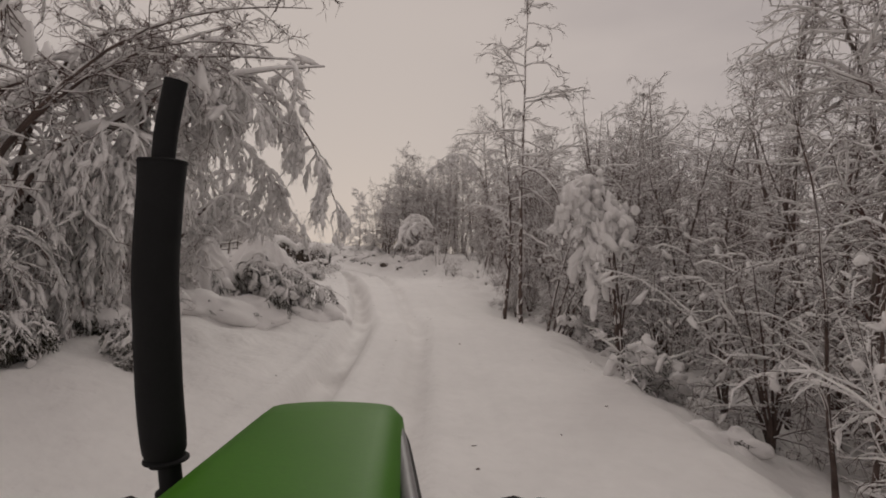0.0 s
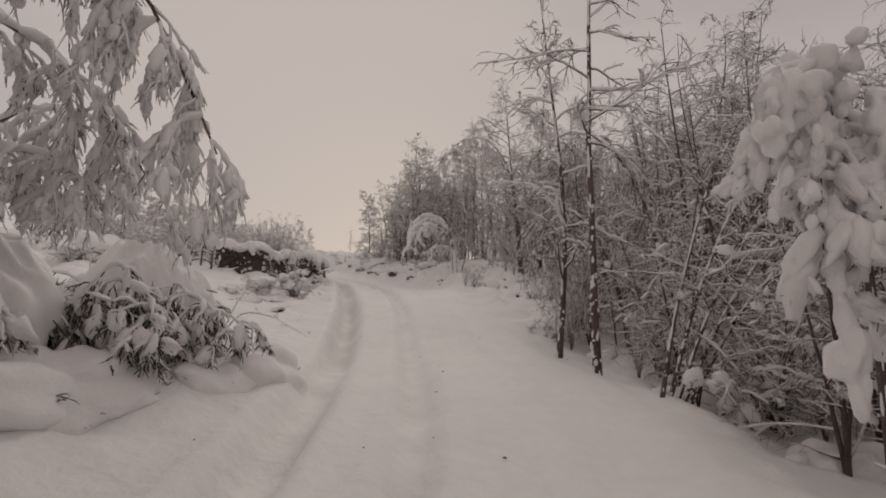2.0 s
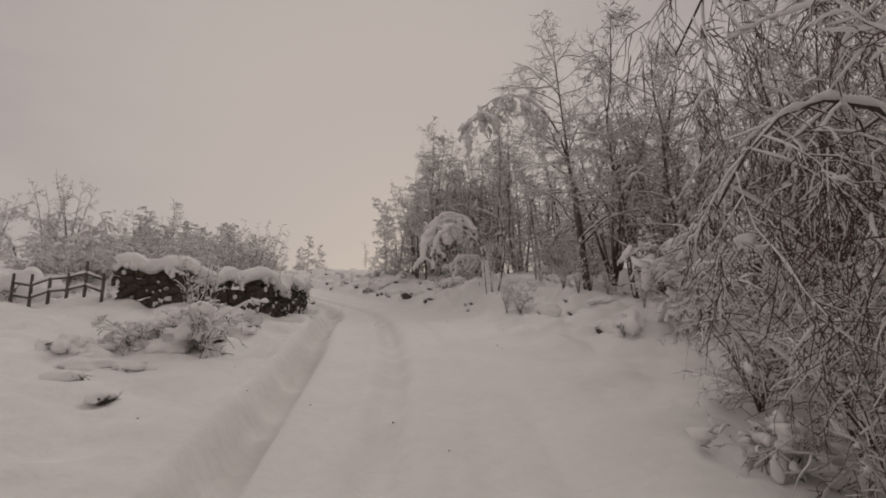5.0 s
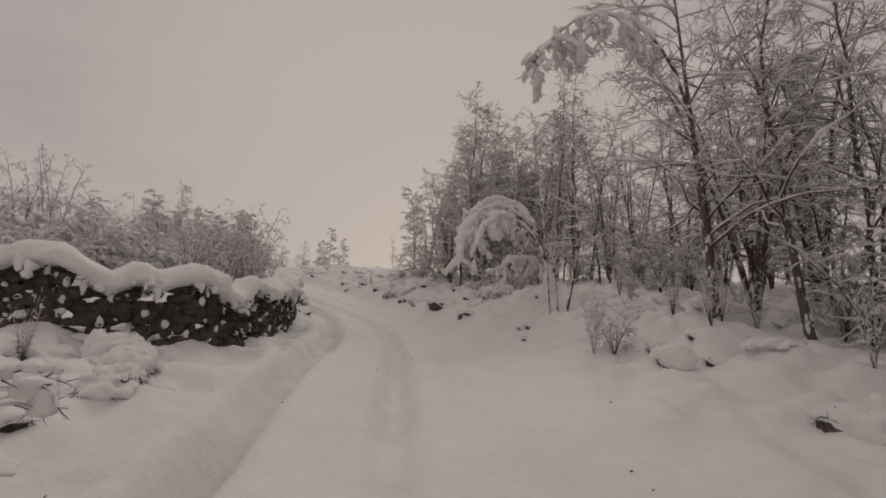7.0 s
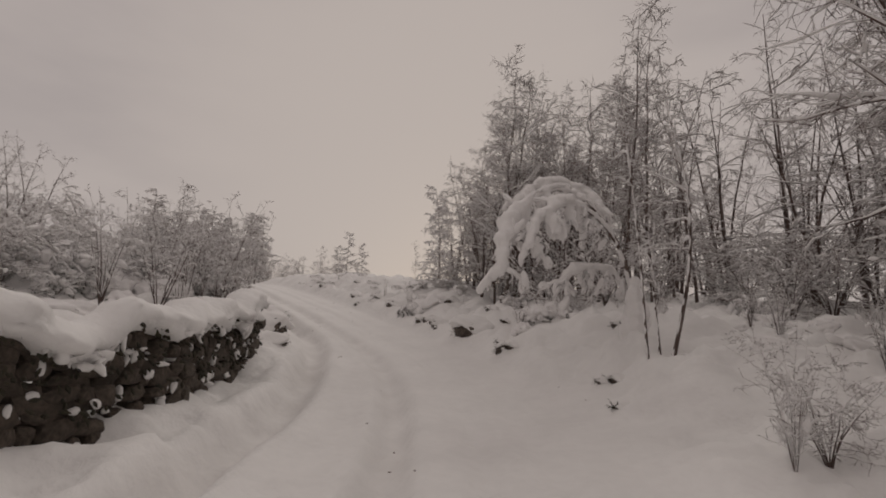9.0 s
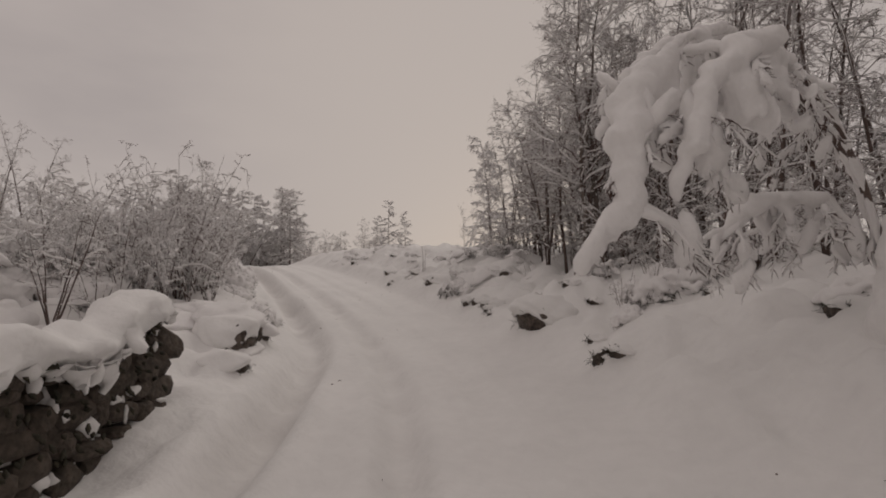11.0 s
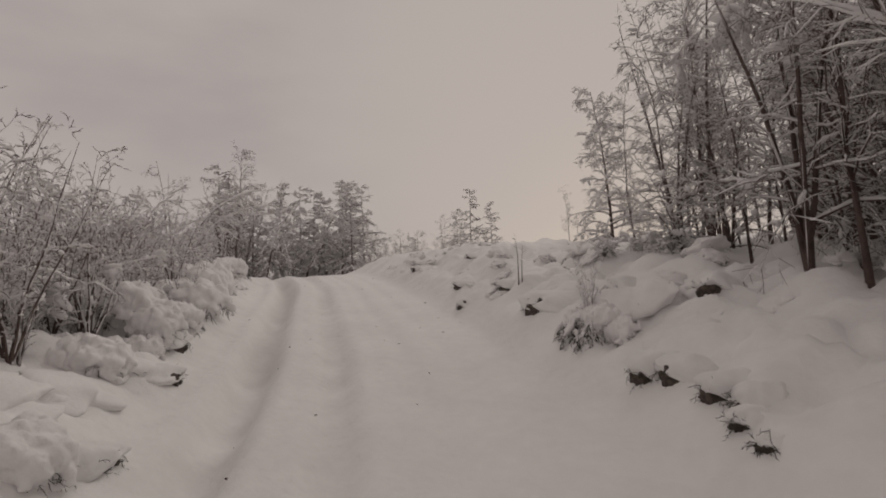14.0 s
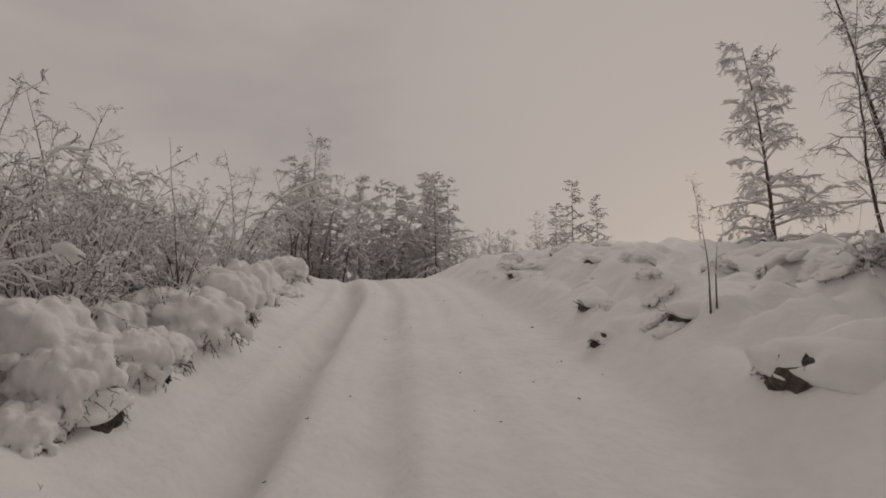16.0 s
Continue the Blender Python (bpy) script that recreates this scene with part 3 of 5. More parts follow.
    for i in range(4):          # lighter trees for the depth of the wood
        r = np.random.default_rng(330 + i)
        st = [stem(r, 8.5 * r.uniform(0.8, 1.1), (0.09 * math.cos(a), 0.09 * math.sin(a)), 0.09, n=9, curve=0.1, az=a) for a in np.arange(2) * 3 + i]
        k["deep", i] = tree_meshes("deep", 340 + i, st, 0.08, n1=14, h0=0.08, e1=35, L1=2.3, n2=6, n3=3, L3=0.5, snow=0.021, shape=0.45, twig_r=0.006, cover=0.4, light=True, wander=0.2, droop1=0.08, droop2=0.14, droop3=0.2)
    for i in range(3):          # thickets under the trees
        r = np.random.default_rng(350 + i)
        st = [stem(r, 3.0 * r.uniform(0.6, 1.1), (0.22 * math.cos(a), 0.22 * math.sin(a)), 0.12, n=8, curve=0.45, az=a) for a in np.arange(8) * 0.8 + i]
        k["thicket", i] = tree_meshes("thicket", 360 + i, st, 0.022, n1=9, h0=0.1, e1=20, L1=1.1, droop1=0.08, n2=6, n3=2, droop2=0.1, snow=0.014, shape=0.3,
                                      twig_r=0.0045, lumpy=36, lump=0.06, light=True, cover=0.4, wander=0.2)
    for i in range(2):          # snowy pines with drooping tiers
        r = np.random.default_rng(370 + i)
        k["pine", i] = tree_meshes("pine", 380 + i, [stem(r, 9.0, (0.02, 0), 0.03)], 0.09, n1=50, h0=0.12, e1=2, L1=2.3, droop1=0.06, n2=7, n3=2, droop2=0.12, droop3=0.12,
                                   snow=0.05, shape=0.72, twig_r=0.014, cover=0.5, spread=42, lumpy=40, lump=0.12, light=True)
    return k


KINDS = kinds()
LABELS = {"tall": "tall leafless tree with snow along its grey boughs", "slim": "slim dark leafless pole tree dusted with snow",
          "thick": "dense leafless tree branched from the ground, caked with snow",
          "clump": "many-stemmed leafless hazel clump bearing snow", "bowed": "young tree bowed over under heavy snow",
          "laden": "arched bush caked white with clots of snow", "larch": "bare larch with level snowy boughs", "bush": "low dark bush buried under lumps of snow",
          "wands": "fan of bare dark wands with snow on one side", "shoots": "thicket of thin upright shoots with snow", "deep": "leafless forked tree white with snow in the wood",
          "pine": "snow-laden pine with drooping tiers of boughs", "thicket": "tangled leafless thicket bent under snow"}
NAMES = {"wands": "shrub", "pine": "pine", "laden": "laden_bush", "thicket": "thicket", "clump": "hazel_clump", "bowed": "bowed_tree", "larch": "larch", "bush": "bush", "shoots": "shrub"}
CATS = {"wands": "shrub", "thicket": "bush", "laden": "bush", "bush": "bush", "shoots": "shrub"}


def stand(kind, i, x, y, turn=0.0, size=1.0, group="", z=None):
    n = len([1 for q in KINDS if q[0] == kind])
    return plant(NAMES.get(kind, "tree"), KINDS[kind, i % n], x, y, z, turn, size, LABELS[kind], CATS.get(kind, "tree"), group)


def wood(seed, count, s_lo, s_hi, d_lo, d_hi, mix, size=(0.8, 1.2), group="", gap=1.0, lean=None):
    """A stretch of wood beside the track, thinning away from it. lean: the way bowed trees hang, else any."""
    rng = np.random.default_rng(seed)
    done, tries = [], 0
    while len(done) < count and tries < count * 30:
        tries += 1
        s, d = rng.uniform(s_lo, s_hi), d_lo + (d_hi - d_lo) * rng.random() ** 1.2
        x, y, z = spot(s, d)
        if any((x - a) ** 2 + (y - b) ** 2 < gap ** 2 for a, b in done):
            continue
        done.append((x, y))
        kind = str(rng.choice(mix))
        turn = rng.uniform(0, 6.28) if lean is None or kind != "bowed" else lean + rng.normal(0, 0.5)
        stand(kind, int(rng.integers(0, 9)), x, y, turn, rng.uniform(*size), group)


def fan(seed, count, a_lo, a_hi, r_lo, r_hi, mix, size, group, gap=1.3, centre=(-9.4, 46.9)):
    """Trees in a sector: degrees to the left of north, metres from the centre."""
    rng = np.random.default_rng(seed)
    done, tries = [], 0
    while len(done) < count and tries < count * 30:
        tries += 1
        a, r = radians(rng.uniform(a_lo, a_hi)), rng.uniform(r_lo, r_hi)
        x, y = centre[0] - r * math.sin(a), centre[1] + r * math.cos(a)
        ts, td, _ = track_coords(x, y)
        if (abs(td[0]) < 3.4 and ts[0] < 84) or any((x - p) ** 2 + (y - q) ** 2 < gap ** 2 for p, q in done):
            continue
        done.append((x, y))
        stand(str(rng.choice(mix)), int(rng.integers(0, 9)), x, y, rng.uniform(0, 6.28), rng.uniform(*size), group)


# the wood to the right of the lower track
wood(1, 26, -2, 25, 6.0, 14, ["tall", "slim", "slim", "thick", "clump", "thick"], (0.85, 1.15), "wood below the track", 1.3)
wood(21, 34, 2, 34, 11, 30, ["deep"], (0.9, 1.3), "depth of the wood below the track", 1.5)
wood(35, 26, 2, 24, 6.5, 13, ["deep"], (0.7, 1.15), "depth of the wood below the track", 1.0)
wood(2, 10, 1, 22, 4.2, 6.2, ["clump", "slim", "thick"], (0.45, 0.75), "young trees at the edge of the wood", 1.0)
wood(28, 40, 1, 26, 4.4, 11, ["thicket"], (0.7, 1.25), "thickets under the wood", 1.0)
wood(3, 16, 2, 23, 3.7, 5.2, ["bush", "shoots", "shoots"], (0.5, 0.9), "bushes at the edge of the track", 0.7)
# the wood beyond the turning
wood(4, 18, 27, 42, 10.5, 20, ["slim", "slim", "clump", "thick"], (0.9, 1.2), "wood beyond the turning", 1.5)
wood(22, 30, 26, 48, 16, 36, ["deep"], (0.9, 1.3), "depth of the wood beyond the turning", 1.5)
wood(36, 26, 27, 44, 11, 20, ["deep"], (0.85, 1.15), "depth of the wood beyond the turning", 1.0)
wood(29, 16, 27, 44, 9, 15, ["thicket"], (0.7, 1.1), "thickets under the wood", 1.1)
wood(5, 32, 45, 52, 6.8, 13, ["slim"], (0.85, 1.2), "wood on the bank", 0.8)
wood(30, 9, 51, 57, 8.0, 13, ["slim", "thick"], (0.6, 0.85), "wood on the bank", 1.2)
wood(23, 22, 44, 55, 11, 26, ["deep"], (0.9, 1.15), "depth of the wood on the bank", 1.3)
wood(37, 18, 50, 62, 9, 20, ["deep", "slim"], (0.75, 1.05), "depth of the wood on the bank", 1.1)
wood(40, 20, 54, 62, 11.5, 18, ["slim", "deep", "slim"], (0.8, 1.1), "wood on the bank", 0.9)
wood(31, 14, 44, 56, 6.6, 12, ["thicket"], (0.5, 0.9), "thickets under the wood", 1.0)
wood(6, 12, 30, 41, 6.5, 10, ["shoots", "bush", "shoots"], (0.4, 0.7), "bushes on the bank", 0.9)
wood(7, 16, 41, 58, 5.6, 9, ["shoots", "bush", "shoots"], (0.3, 0.6), "bushes on the bank", 0.8)
# to the left: overhung verge, then shrubs and field trees
wood(8, 13, 0, 11, -10, -6.2, ["bowed", "thick", "bowed"], (0.75, 1.05), "trees of the upper verge", 1.1, lean=0.0)
wood(24, 12, 2, 18, -22, -10, ["deep"], (0.8, 1.1), "depth of the upper verge", 1.6)
wood(9, 9, 4, 11, -7.5, -5.0, ["bush", "thicket"], (0.6, 0.95), "bushes of the upper verge", 0.8)
wood(33, 26, 47, 64, -5.8, -4.3, ["shoots", "wands", "wands"], (0.5, 0.85), "shrubs along the upper track", 0.55)
wood(10, 13, 46, 66, -7.5, -4.0, ["shoots", "shoots", "thicket"], (0.5, 0.9), "shrubs along the upper track", 0.7)
wood(26, 13, 46, 56, -12, -6, ["shoots", "wands", "laden"], (0.7, 1.05), "shrubs along the upper track", 0.8)
wood(43, 14, 56, 67, -12, -6, ["laden", "shoots", "thicket"], (0.45, 0.7), "shrubs along the upper track", 0.9)
wood(44, 16, 44.5, 60, -6.2, -4.0, ["wands"], (0.7, 1.1), "wands of the upper verge", 0.8)
wood(38, 30, 48, 68, -8.5, -4.6, ["laden"], (0.4, 0.75), "laden bushes of the upper verge", 0.9)
wood(39, 20, 42, 66, -15, -7.5, ["laden"], (0.6, 0.95), "laden bushes of the upper verge", 1.2)
wood(11, 22, 42, 74, -30, -12, ["thick", "deep", "bowed"], (0.4, 0.62), "trees of the field", 1.6)
fan(12, 24, 37, 52, 29, 42, ["pine", "deep", "pine", "bowed", "tall"], (0.75, 1.0), "trees behind the crest", 1.1)
fan(34, 14, 35, 51, 31, 40, ["pine", "deep", "bowed"], (0.7, 0.95), "trees behind the crest", 1.0)
fan(32, 22, 52, 82, 20, 36, ["thick", "deep", "bowed"], (0.6, 0.8), "trees behind the crest", 1.2)
fan(27, 22, 22, 38, 44, 62, ["deep", "thick"], (0.5, 0.7), "far trees behind the crest")
wood(13, 10, 31, 47, -16, -6.8, ["bush", "shoots", "thicket"], (0.6, 0.9), "bushes behind the wall", 1.2)

# single trees, each in its place
EDGE, TURN, BANK = "trees at the edge of the track", "trees beyond the turning", "trees on the bank"
stand("larch", 0, 2.26, 15.45, 0.3, 1.25, EDGE)
stand("slim", 2, 6.6, 10.6, 2.0, 1.1, EDGE)
stand("clump", 1, 7.4, 43.7, 0.5, 1.3, TURN)
stand("tall", 1, 8.8, 43.0, 0.5, 1.0, TURN)
stand("tall", 2, 7.0, 36.5, 2.5, 0.95, TURN)
stand("clump", 0, 4.5, 37.0, 0.7, 1.3, TURN)
stand("tall", 0, 4.9, 35.2, 1.1, 1.05, TURN)
stand("tall", 2, -3.4, 50.0, 0.5, 0.85, BANK)
stand("thick", 1, -5.4, 53.0, 0.5, 1.0, BANK)
stand("thick", 2, -7.4, 57.0, 0.5, 0.8, BANK)
stand("slim", 0, -8.6, 58.5, 0.5, 0.6, BANK)
stand("tall", 3, -4.3, 50.6, 0.9, 0.98, BANK)
stand("tall", 0, -3.7, 50.9, 2.9, 0.95, BANK)
for i, x, y, a, k in ((0, -22.2, 78.5, 0.2, 0.58), (1, -23.1, 78.1, 1.2, 0.44), (1, -20.8, 79.1, 2.2, 0.46)):
    stand("pine", i, x, y, a, k, "pines on the mound")
stand("slim", 1, -14.6, 76.5, 2.2, 0.42, "pines on the mound")
stand("bowed", 0, -33.2, 73.4, 0.3, 0.95, "trees behind the crest")
for i, x, y, a, k in ((2, -16.2, 49.3, 0.4, 0.8), (0, -17.3, 51.2, 2.0, 0.75), (0, -12.9, 44.6, 0.4, 1.05), (1, -12.5, 43.8, 1.7, 1.15), (2, -13.5, 45.3, 3.0, 1.0), (0, -14.2, 46.5, 4.2, 1.0), (1, -13.2, 44.2, 5.2, 1.2), (2, -15.4, 48.0, 0.9, 1.0), (1, -16.4, 49.6, 2.2, 0.9)):
    stand("wands", i, x, y, a, k, "wands of the upper verge")


def mound_meshes(seed, twigs=80, na=56, nu=14, lift=0.10):
    """A bush under a folded sheet of snow: the sheet reaches the ground in places and hangs open in others, with dark
    drooping twigs in the openings; one unit wide."""
    rng = np.random.default_rng(seed)
    A = np.arange(na) * 2 * np.pi / na

    def waves(lo, hi, count, power):
        w = np.zeros(na)
        for _ in range(count):
            k = rng.integers(lo, hi)
            w += np.sin(k * A + rng.uniform(0, 6.3)) / k ** power
        return w / (np.abs(w).max() + 1e-6)
    R = 0.95 + 0.10 * waves(2, 6, 4, 0.5) + 0.06 * waves(7, 15, 4, 0.2)
    rim = np.clip(lift + 0.20 * waves(2, 7, 5, 0.3) + 0.09 * waves(8, 19, 5, 0.0), -0.12, 0.5)
    fold = waves(5, 11, 5, 0.2) + 0.5 * waves(11, 20, 4, 0.0)
    o = rng.uniform(0, 50, 2)
    rings = []
    for u in np.linspace(0.02, 1, nu):
        r = R * u
        x, y = r * np.cos(A), r * np.sin(A)
        puff = 1 - np.abs(lattice(x * 2.6 + o[0], y * 2.6 + o[1], seed)) * 1.6
        fine = 1 - np.abs(lattice(x * 6 + o[1], y * 6 + o[0], seed + 1)) * 1.6
        z = rim + (0.82 - rim) * (1 - u ** 2.3) + 0.07 * u * fold * (1 - 0.3 * u) + 0.13 * puff * (1 - u ** 6) + 0.06 * fine
        rings.append(np.stack([x, y, z], 1))
    last = rings[-1]
    for f, dz in ((1.015, -0.05), (0.97, -0.10), (0.86, -0.08), (0.68, 0.06), (0.45, 0.14)):
        q = last * np.array((f, f, 1.0))
        q[:, 2] += dz * (0.6 + 0.6 * np.abs(fold))
        rings.append(q)
    V = np.concatenate(rings)
    n = len(rings)
    j, i = np.meshgrid(np.arange(n - 1), np.arange(na), indexing="ij")
    k = (i + 1) % na
    F = np.stack([j * na + i, j * na + k, (j + 1) * na + k, (j + 1) * na + i], -1).reshape(-1, 4)
    tri = np.concatenate([F[:, [0, 2, 1]], F[:, [0, 3, 2]]])
    cap = np.stack([np.arange(na), (np.arange(na) + 1) % na, np.full(na, len(V))], 1)
    V = np.concatenate([V, rings[0].mean(0, keepdims=True)])
    # hanging twigs under the rim, thickest where it stands open
    w = np.clip(rim + 0.06, 0.02, 0.5) ** 1.5
    q = rng.choice(na, twigs, p=w / w.sum())
    f = rng.uniform(0.35, 1.0, twigs)[:, None]
    p = last[q] * np.concatenate([f, f, np.ones((twigs, 1))], 1)
    p[:, 2] += rng.uniform(-0.04, 0.14, twigs) * (1.3 - f[:, 0])
    out = unit(np.stack([np.cos(A[q]), np.sin(A[q]), rng.uniform(-1.8, 0.1, twigs)], 1) + rng.normal(0, 0.6, (twigs, 3)))
    L = np.clip(p[:, 2] + 0.05, 0.10, 0.5) * rng.uniform(0.35, 1.5, twigs)
    P = shoots(rng, p, out, L, 3, 0.35, 0.15)
    dark = [tubes(P, np.full((twigs, 1), 0.006) * np.array([[1.2, 1.0, 0.8, 0.4]]), 3)]
    p, v, i, t = offshoots(rng, P, 5, 0.1, 1.0, 42, 0.8)
    C = shoots(rng, p, v, rng.uniform(0.04, 0.10, len(p)), 1, 0.3, 0.1)
    dark.append(tubes(C, np.full((len(C), 1), 0.008) * np.array([[1.0, 0.2]]), 3))
    some = rng.random(len(P)) < 0.85
    frost = snow_on(rng, P[some], np.full((some.sum(), 4), 0.006), rng.uniform(0.008, 0.022, some.sum()), 3, 0.6)
    # fingers of snow that hang from the rim
    m = twigs // 5
    q = rng.integers(0, na, m)
    p = last[q] * rng.uniform([[0.86, 0.86, 1]], [[0.98, 0.98, 1]], (m, 3))
    v = unit(np.stack([np.cos(A[q]), np.sin(A[q]), rng.uniform(-1.8, -0.5, m)], 1) + rng.normal(0, 0.3, (m, 3)))
    S = shoots(rng, p, v, rng.uniform(0.08, 0.34, m), 4, 0.3, 0.2)
    fingers = tubes(S, rng.uniform(0.018, 0.05, (m, 1)) * rng.uniform(0.7, 1.3, (m, 5)) * np.array([[1.2, 1.1, 1.0, 0.8, 0.35]]), 6)
    return (mesh_from("mound_leaves", dark, LEAF_DARK), mesh_from("mound_snow", [(V, np.concatenate([tri, cap])), frost, fingers], SNOW_LOAD))


def clots(seed, rows, mat, rough=0.16, grain=0.035, soften=0):
    """Clots of snow that have run together: centre, half width and half height of each."""
    rng = np.random.default_rng(seed)
    out = []
    for x, y, z, w, h in rows:
        d = BALL3
        for k, g in ((2.5, 1.0), (6.0, 0.6), (11.0, 0.35)):
            d = d * (1 + rough * g * np.sin(BALL3 @ (rng.normal(size=(3, 6)) * k) + rng.uniform(0, 6, 6)).mean(1))[:, None]
        out.append((d * np.array((w, w, h)) + np.array((x, y, z)), BALL3_F))
    lump = bpy.data.objects.new("clots", mesh_from("snow_clots", out, mat))
    bpy.context.scene.collection.objects.link(lump)
    run = lump.modifiers.new("fuse", "REMESH")
    run.mode, run.voxel_size, run.use_smooth_shade = "VOXEL", grain, True
    if soften:
        ease = lump.modifiers.new("ease", "SMOOTH")
        ease.factor, ease.iterations = 0.5, soften
    me = bpy.data.meshes.new_from_object(lump.evaluated_get(bpy.context.evaluated_depsgraph_get()))
    bpy.data.objects.remove(lump)
    return me


def pillow_meshes(seed, puffs=20, twigs=50):
    """A bush under heaped pillows of snow that have run together, with dark twig tips in the gaps; one unit wide."""
    rng = np.random.default_rng(seed)
    a = rng.uniform(0, 6.28)
    rows = [(0.12 * math.cos(a), 0.12 * math.sin(a), 0.12, 0.62, 0.36), (-0.2 * math.cos(a), 0.1, 0.10, 0.5, 0.30)]
    for _ in range(puffs):
        a, u = rng.uniform(0, 6.28), rng.random() ** 0.6
        r = 0.86 * u * rng.uniform(0.85, 1.15)
        top = 0.60 * max(0.0, 1 - u * u) ** 0.6
        w = rng.uniform(0.12, 0.36)
        rows.append((r * math.cos(a), r * math.sin(a), max(0.04, top * rng.uniform(0.7, 1.12)), w, w * rng.uniform(0.6, 0.95)))
    snow = clots(seed, rows, SNOW_LOAD, 0.35, 0.055, 11)
    # dark tufts in gaps round the flanks
    tufts = rng.uniform(0, 6.28, 9)
    A = rng.choice(tufts, twigs) + rng.normal(0, 0.16, twigs)
    h = rng.uniform(0.10, 0.42, twigs)
    R = 0.80 * np.sqrt(np.clip(1 - (h / 0.62) ** 2, 0.1, 1)) * rng.uniform(0.7, 1.0, twigs)
    p = np.stack([R * np.cos(A), R * np.sin(A), h], 1)
    v = unit(np.stack([np.cos(A), np.sin(A), rng.uniform(-1.2, 0.5, twigs)], 1) + rng.normal(0, 0.45, (twigs, 3)))
    P = shoots(rng, p, v, rng.uniform(0.14, 0.34, twigs), 3, 0.28, 0.2)
    dark = [tubes(P, np.full((twigs, 1), 0.008) * np.array([[1.3, 1.1, 0.8, 0.4]]), 3)]
    p, v, i, t = offshoots(rng, P, 5, 0.1, 1.0, 45, 0.8)
    C = shoots(rng, p, v, rng.uniform(0.04, 0.11, len(p)), 1, 0.3, 0.1)
    dark.append(tubes(C, np.full((len(C), 1), 0.008) * np.array([[1.0, 0.25]]), 3))
    return mesh_from("pillow_twigs", dark, LEAF_DARK), snow


def drift_meshes(seed):
    """A low bush drifted over: a broad soft swell of snow with a few twig tips; one unit wide."""
    rng = np.random.default_rng(seed)
    rows = [(0, 0, -0.12, 0.95, 0.50)]
    for _ in range(9):
        a, u = rng.uniform(0, 6.28), rng.random() ** 0.5
        w = rng.uniform(0.25, 0.5)
        rows.append((0.75 * u * math.cos(a), 0.75 * u * math.sin(a), 0.36 * (1 - u * u) + rng.uniform(-0.02, 0.08), w, w * rng.uniform(0.4, 0.7)))
    snow = clots(seed, rows, SNOW_LOAD, 0.4, 0.060, 12)
    n = 26
    A, R = rng.choice(rng.uniform(0, 6.28, 4), n) + rng.normal(0, 0.15, n), rng.uniform(0.6, 0.95, n)
    P = shoots(rng, np.stack([R * np.cos(A), R * np.sin(A), rng.uniform(0.05, 0.22, n)], 1), unit(np.stack([np.cos(A), np.sin(A), rng.uniform(-0.4, 1.4, n)], 1) + rng.normal(0, 0.4, (n, 3))),
               rng.uniform(0.08, 0.22, n), 3, 0.1, 0.2)
    p, v, i, t = offshoots(rng, P, 4, 0.1, 1.0, 45, 0.8)
    C = shoots(rng, p, v, rng.uniform(0.03, 0.08, len(p)), 1, 0.2, 0.1)
    return mesh_from("drift_twigs", [tubes(P, np.full((n, 1), 0.006) * np.array([[1.3, 1.1, 0.8, 0.4]]), 3), tubes(C, np.full((len(C), 1), 0.006) * np.array([[1.0, 0.25]]), 3)], LEAF_DARK), snow


def capped_meshes(seed, caps=80, twigs=260):
    """A dense bush with a cap of snow on every spray, dark twigs in all the gaps between; one unit wide."""
    rng = np.random.default_rng(seed)
    rows = [(0, 0, 0.12, 0.69, 0.44), (0.2, -0.1, 0.14, 0.56, 0.38)]
    for _ in range(7):
        a, u = rng.uniform(0, 6.28), 0.45 * rng.random() ** 0.5
        w = rng.uniform(0.22, 0.36)
        rows.append((u * math.cos(a), u * math.sin(a), 0.5 - 0.4 * u * u, w, w * rng.uniform(0.4, 0.6)))

    def dome(n, lo):
        A, h = rng.uniform(0, 6.28, n), rng.uniform(lo, 0.98, n) ** 0.8
        R = np.sqrt(1 - h * h) * (1 + 0.10 * np.sin(3 * A + seed) + 0.07 * np.sin(7 * A))
        return A, np.stack([0.9 * R * np.cos(A), 0.9 * R * np.sin(A), 0.62 * h], 1)
    for c in dome(caps, 0.06)[1]:
        w = rng.uniform(0.12, 0.26) if c[2] > 0.36 else rng.uniform(0.05, 0.15)
        c = c * rng.uniform(0.82, 1.06)
        rows.append((c[0], c[1], c[2], w, w * rng.uniform(0.55, 0.95)))
    snow = clots(seed, rows, SNOW_LOAD, 0.45, 0.040, 3)
    A, p = dome(twigs, 0.04)
    low = np.clip(1 - p[:, 2:] / 0.62, 0, 1)
    v = unit(np.stack([np.cos(A), np.sin(A), rng.uniform(-0.9, 0.5, twigs)], 1) + rng.normal(0, 0.5, (twigs, 3)))
    P = shoots(rng, p * 0.86, v, rng.uniform(0.10, 0.24, twigs) * (0.45 + 1.3 * low[:, 0]), 3, 0.3, 0.2)
    p, v, i, t = offshoots(rng, P, 4, 0.1, 1.0, 45, 0.8)
    C = shoots(rng, p, v, rng.uniform(0.03, 0.08, len(p)), 1, 0.3, 0.1)
    dark = [tubes(P, np.full((twigs, 1), 0.006) * np.array([[1.3, 1.1, 0.8, 0.4]]), 3), tubes(C, np.full((len(C), 1), 0.006) * np.array([[1.0, 0.25]]), 3)]
    return mesh_from("capped_twigs", dark, LEAF_DARK), snow


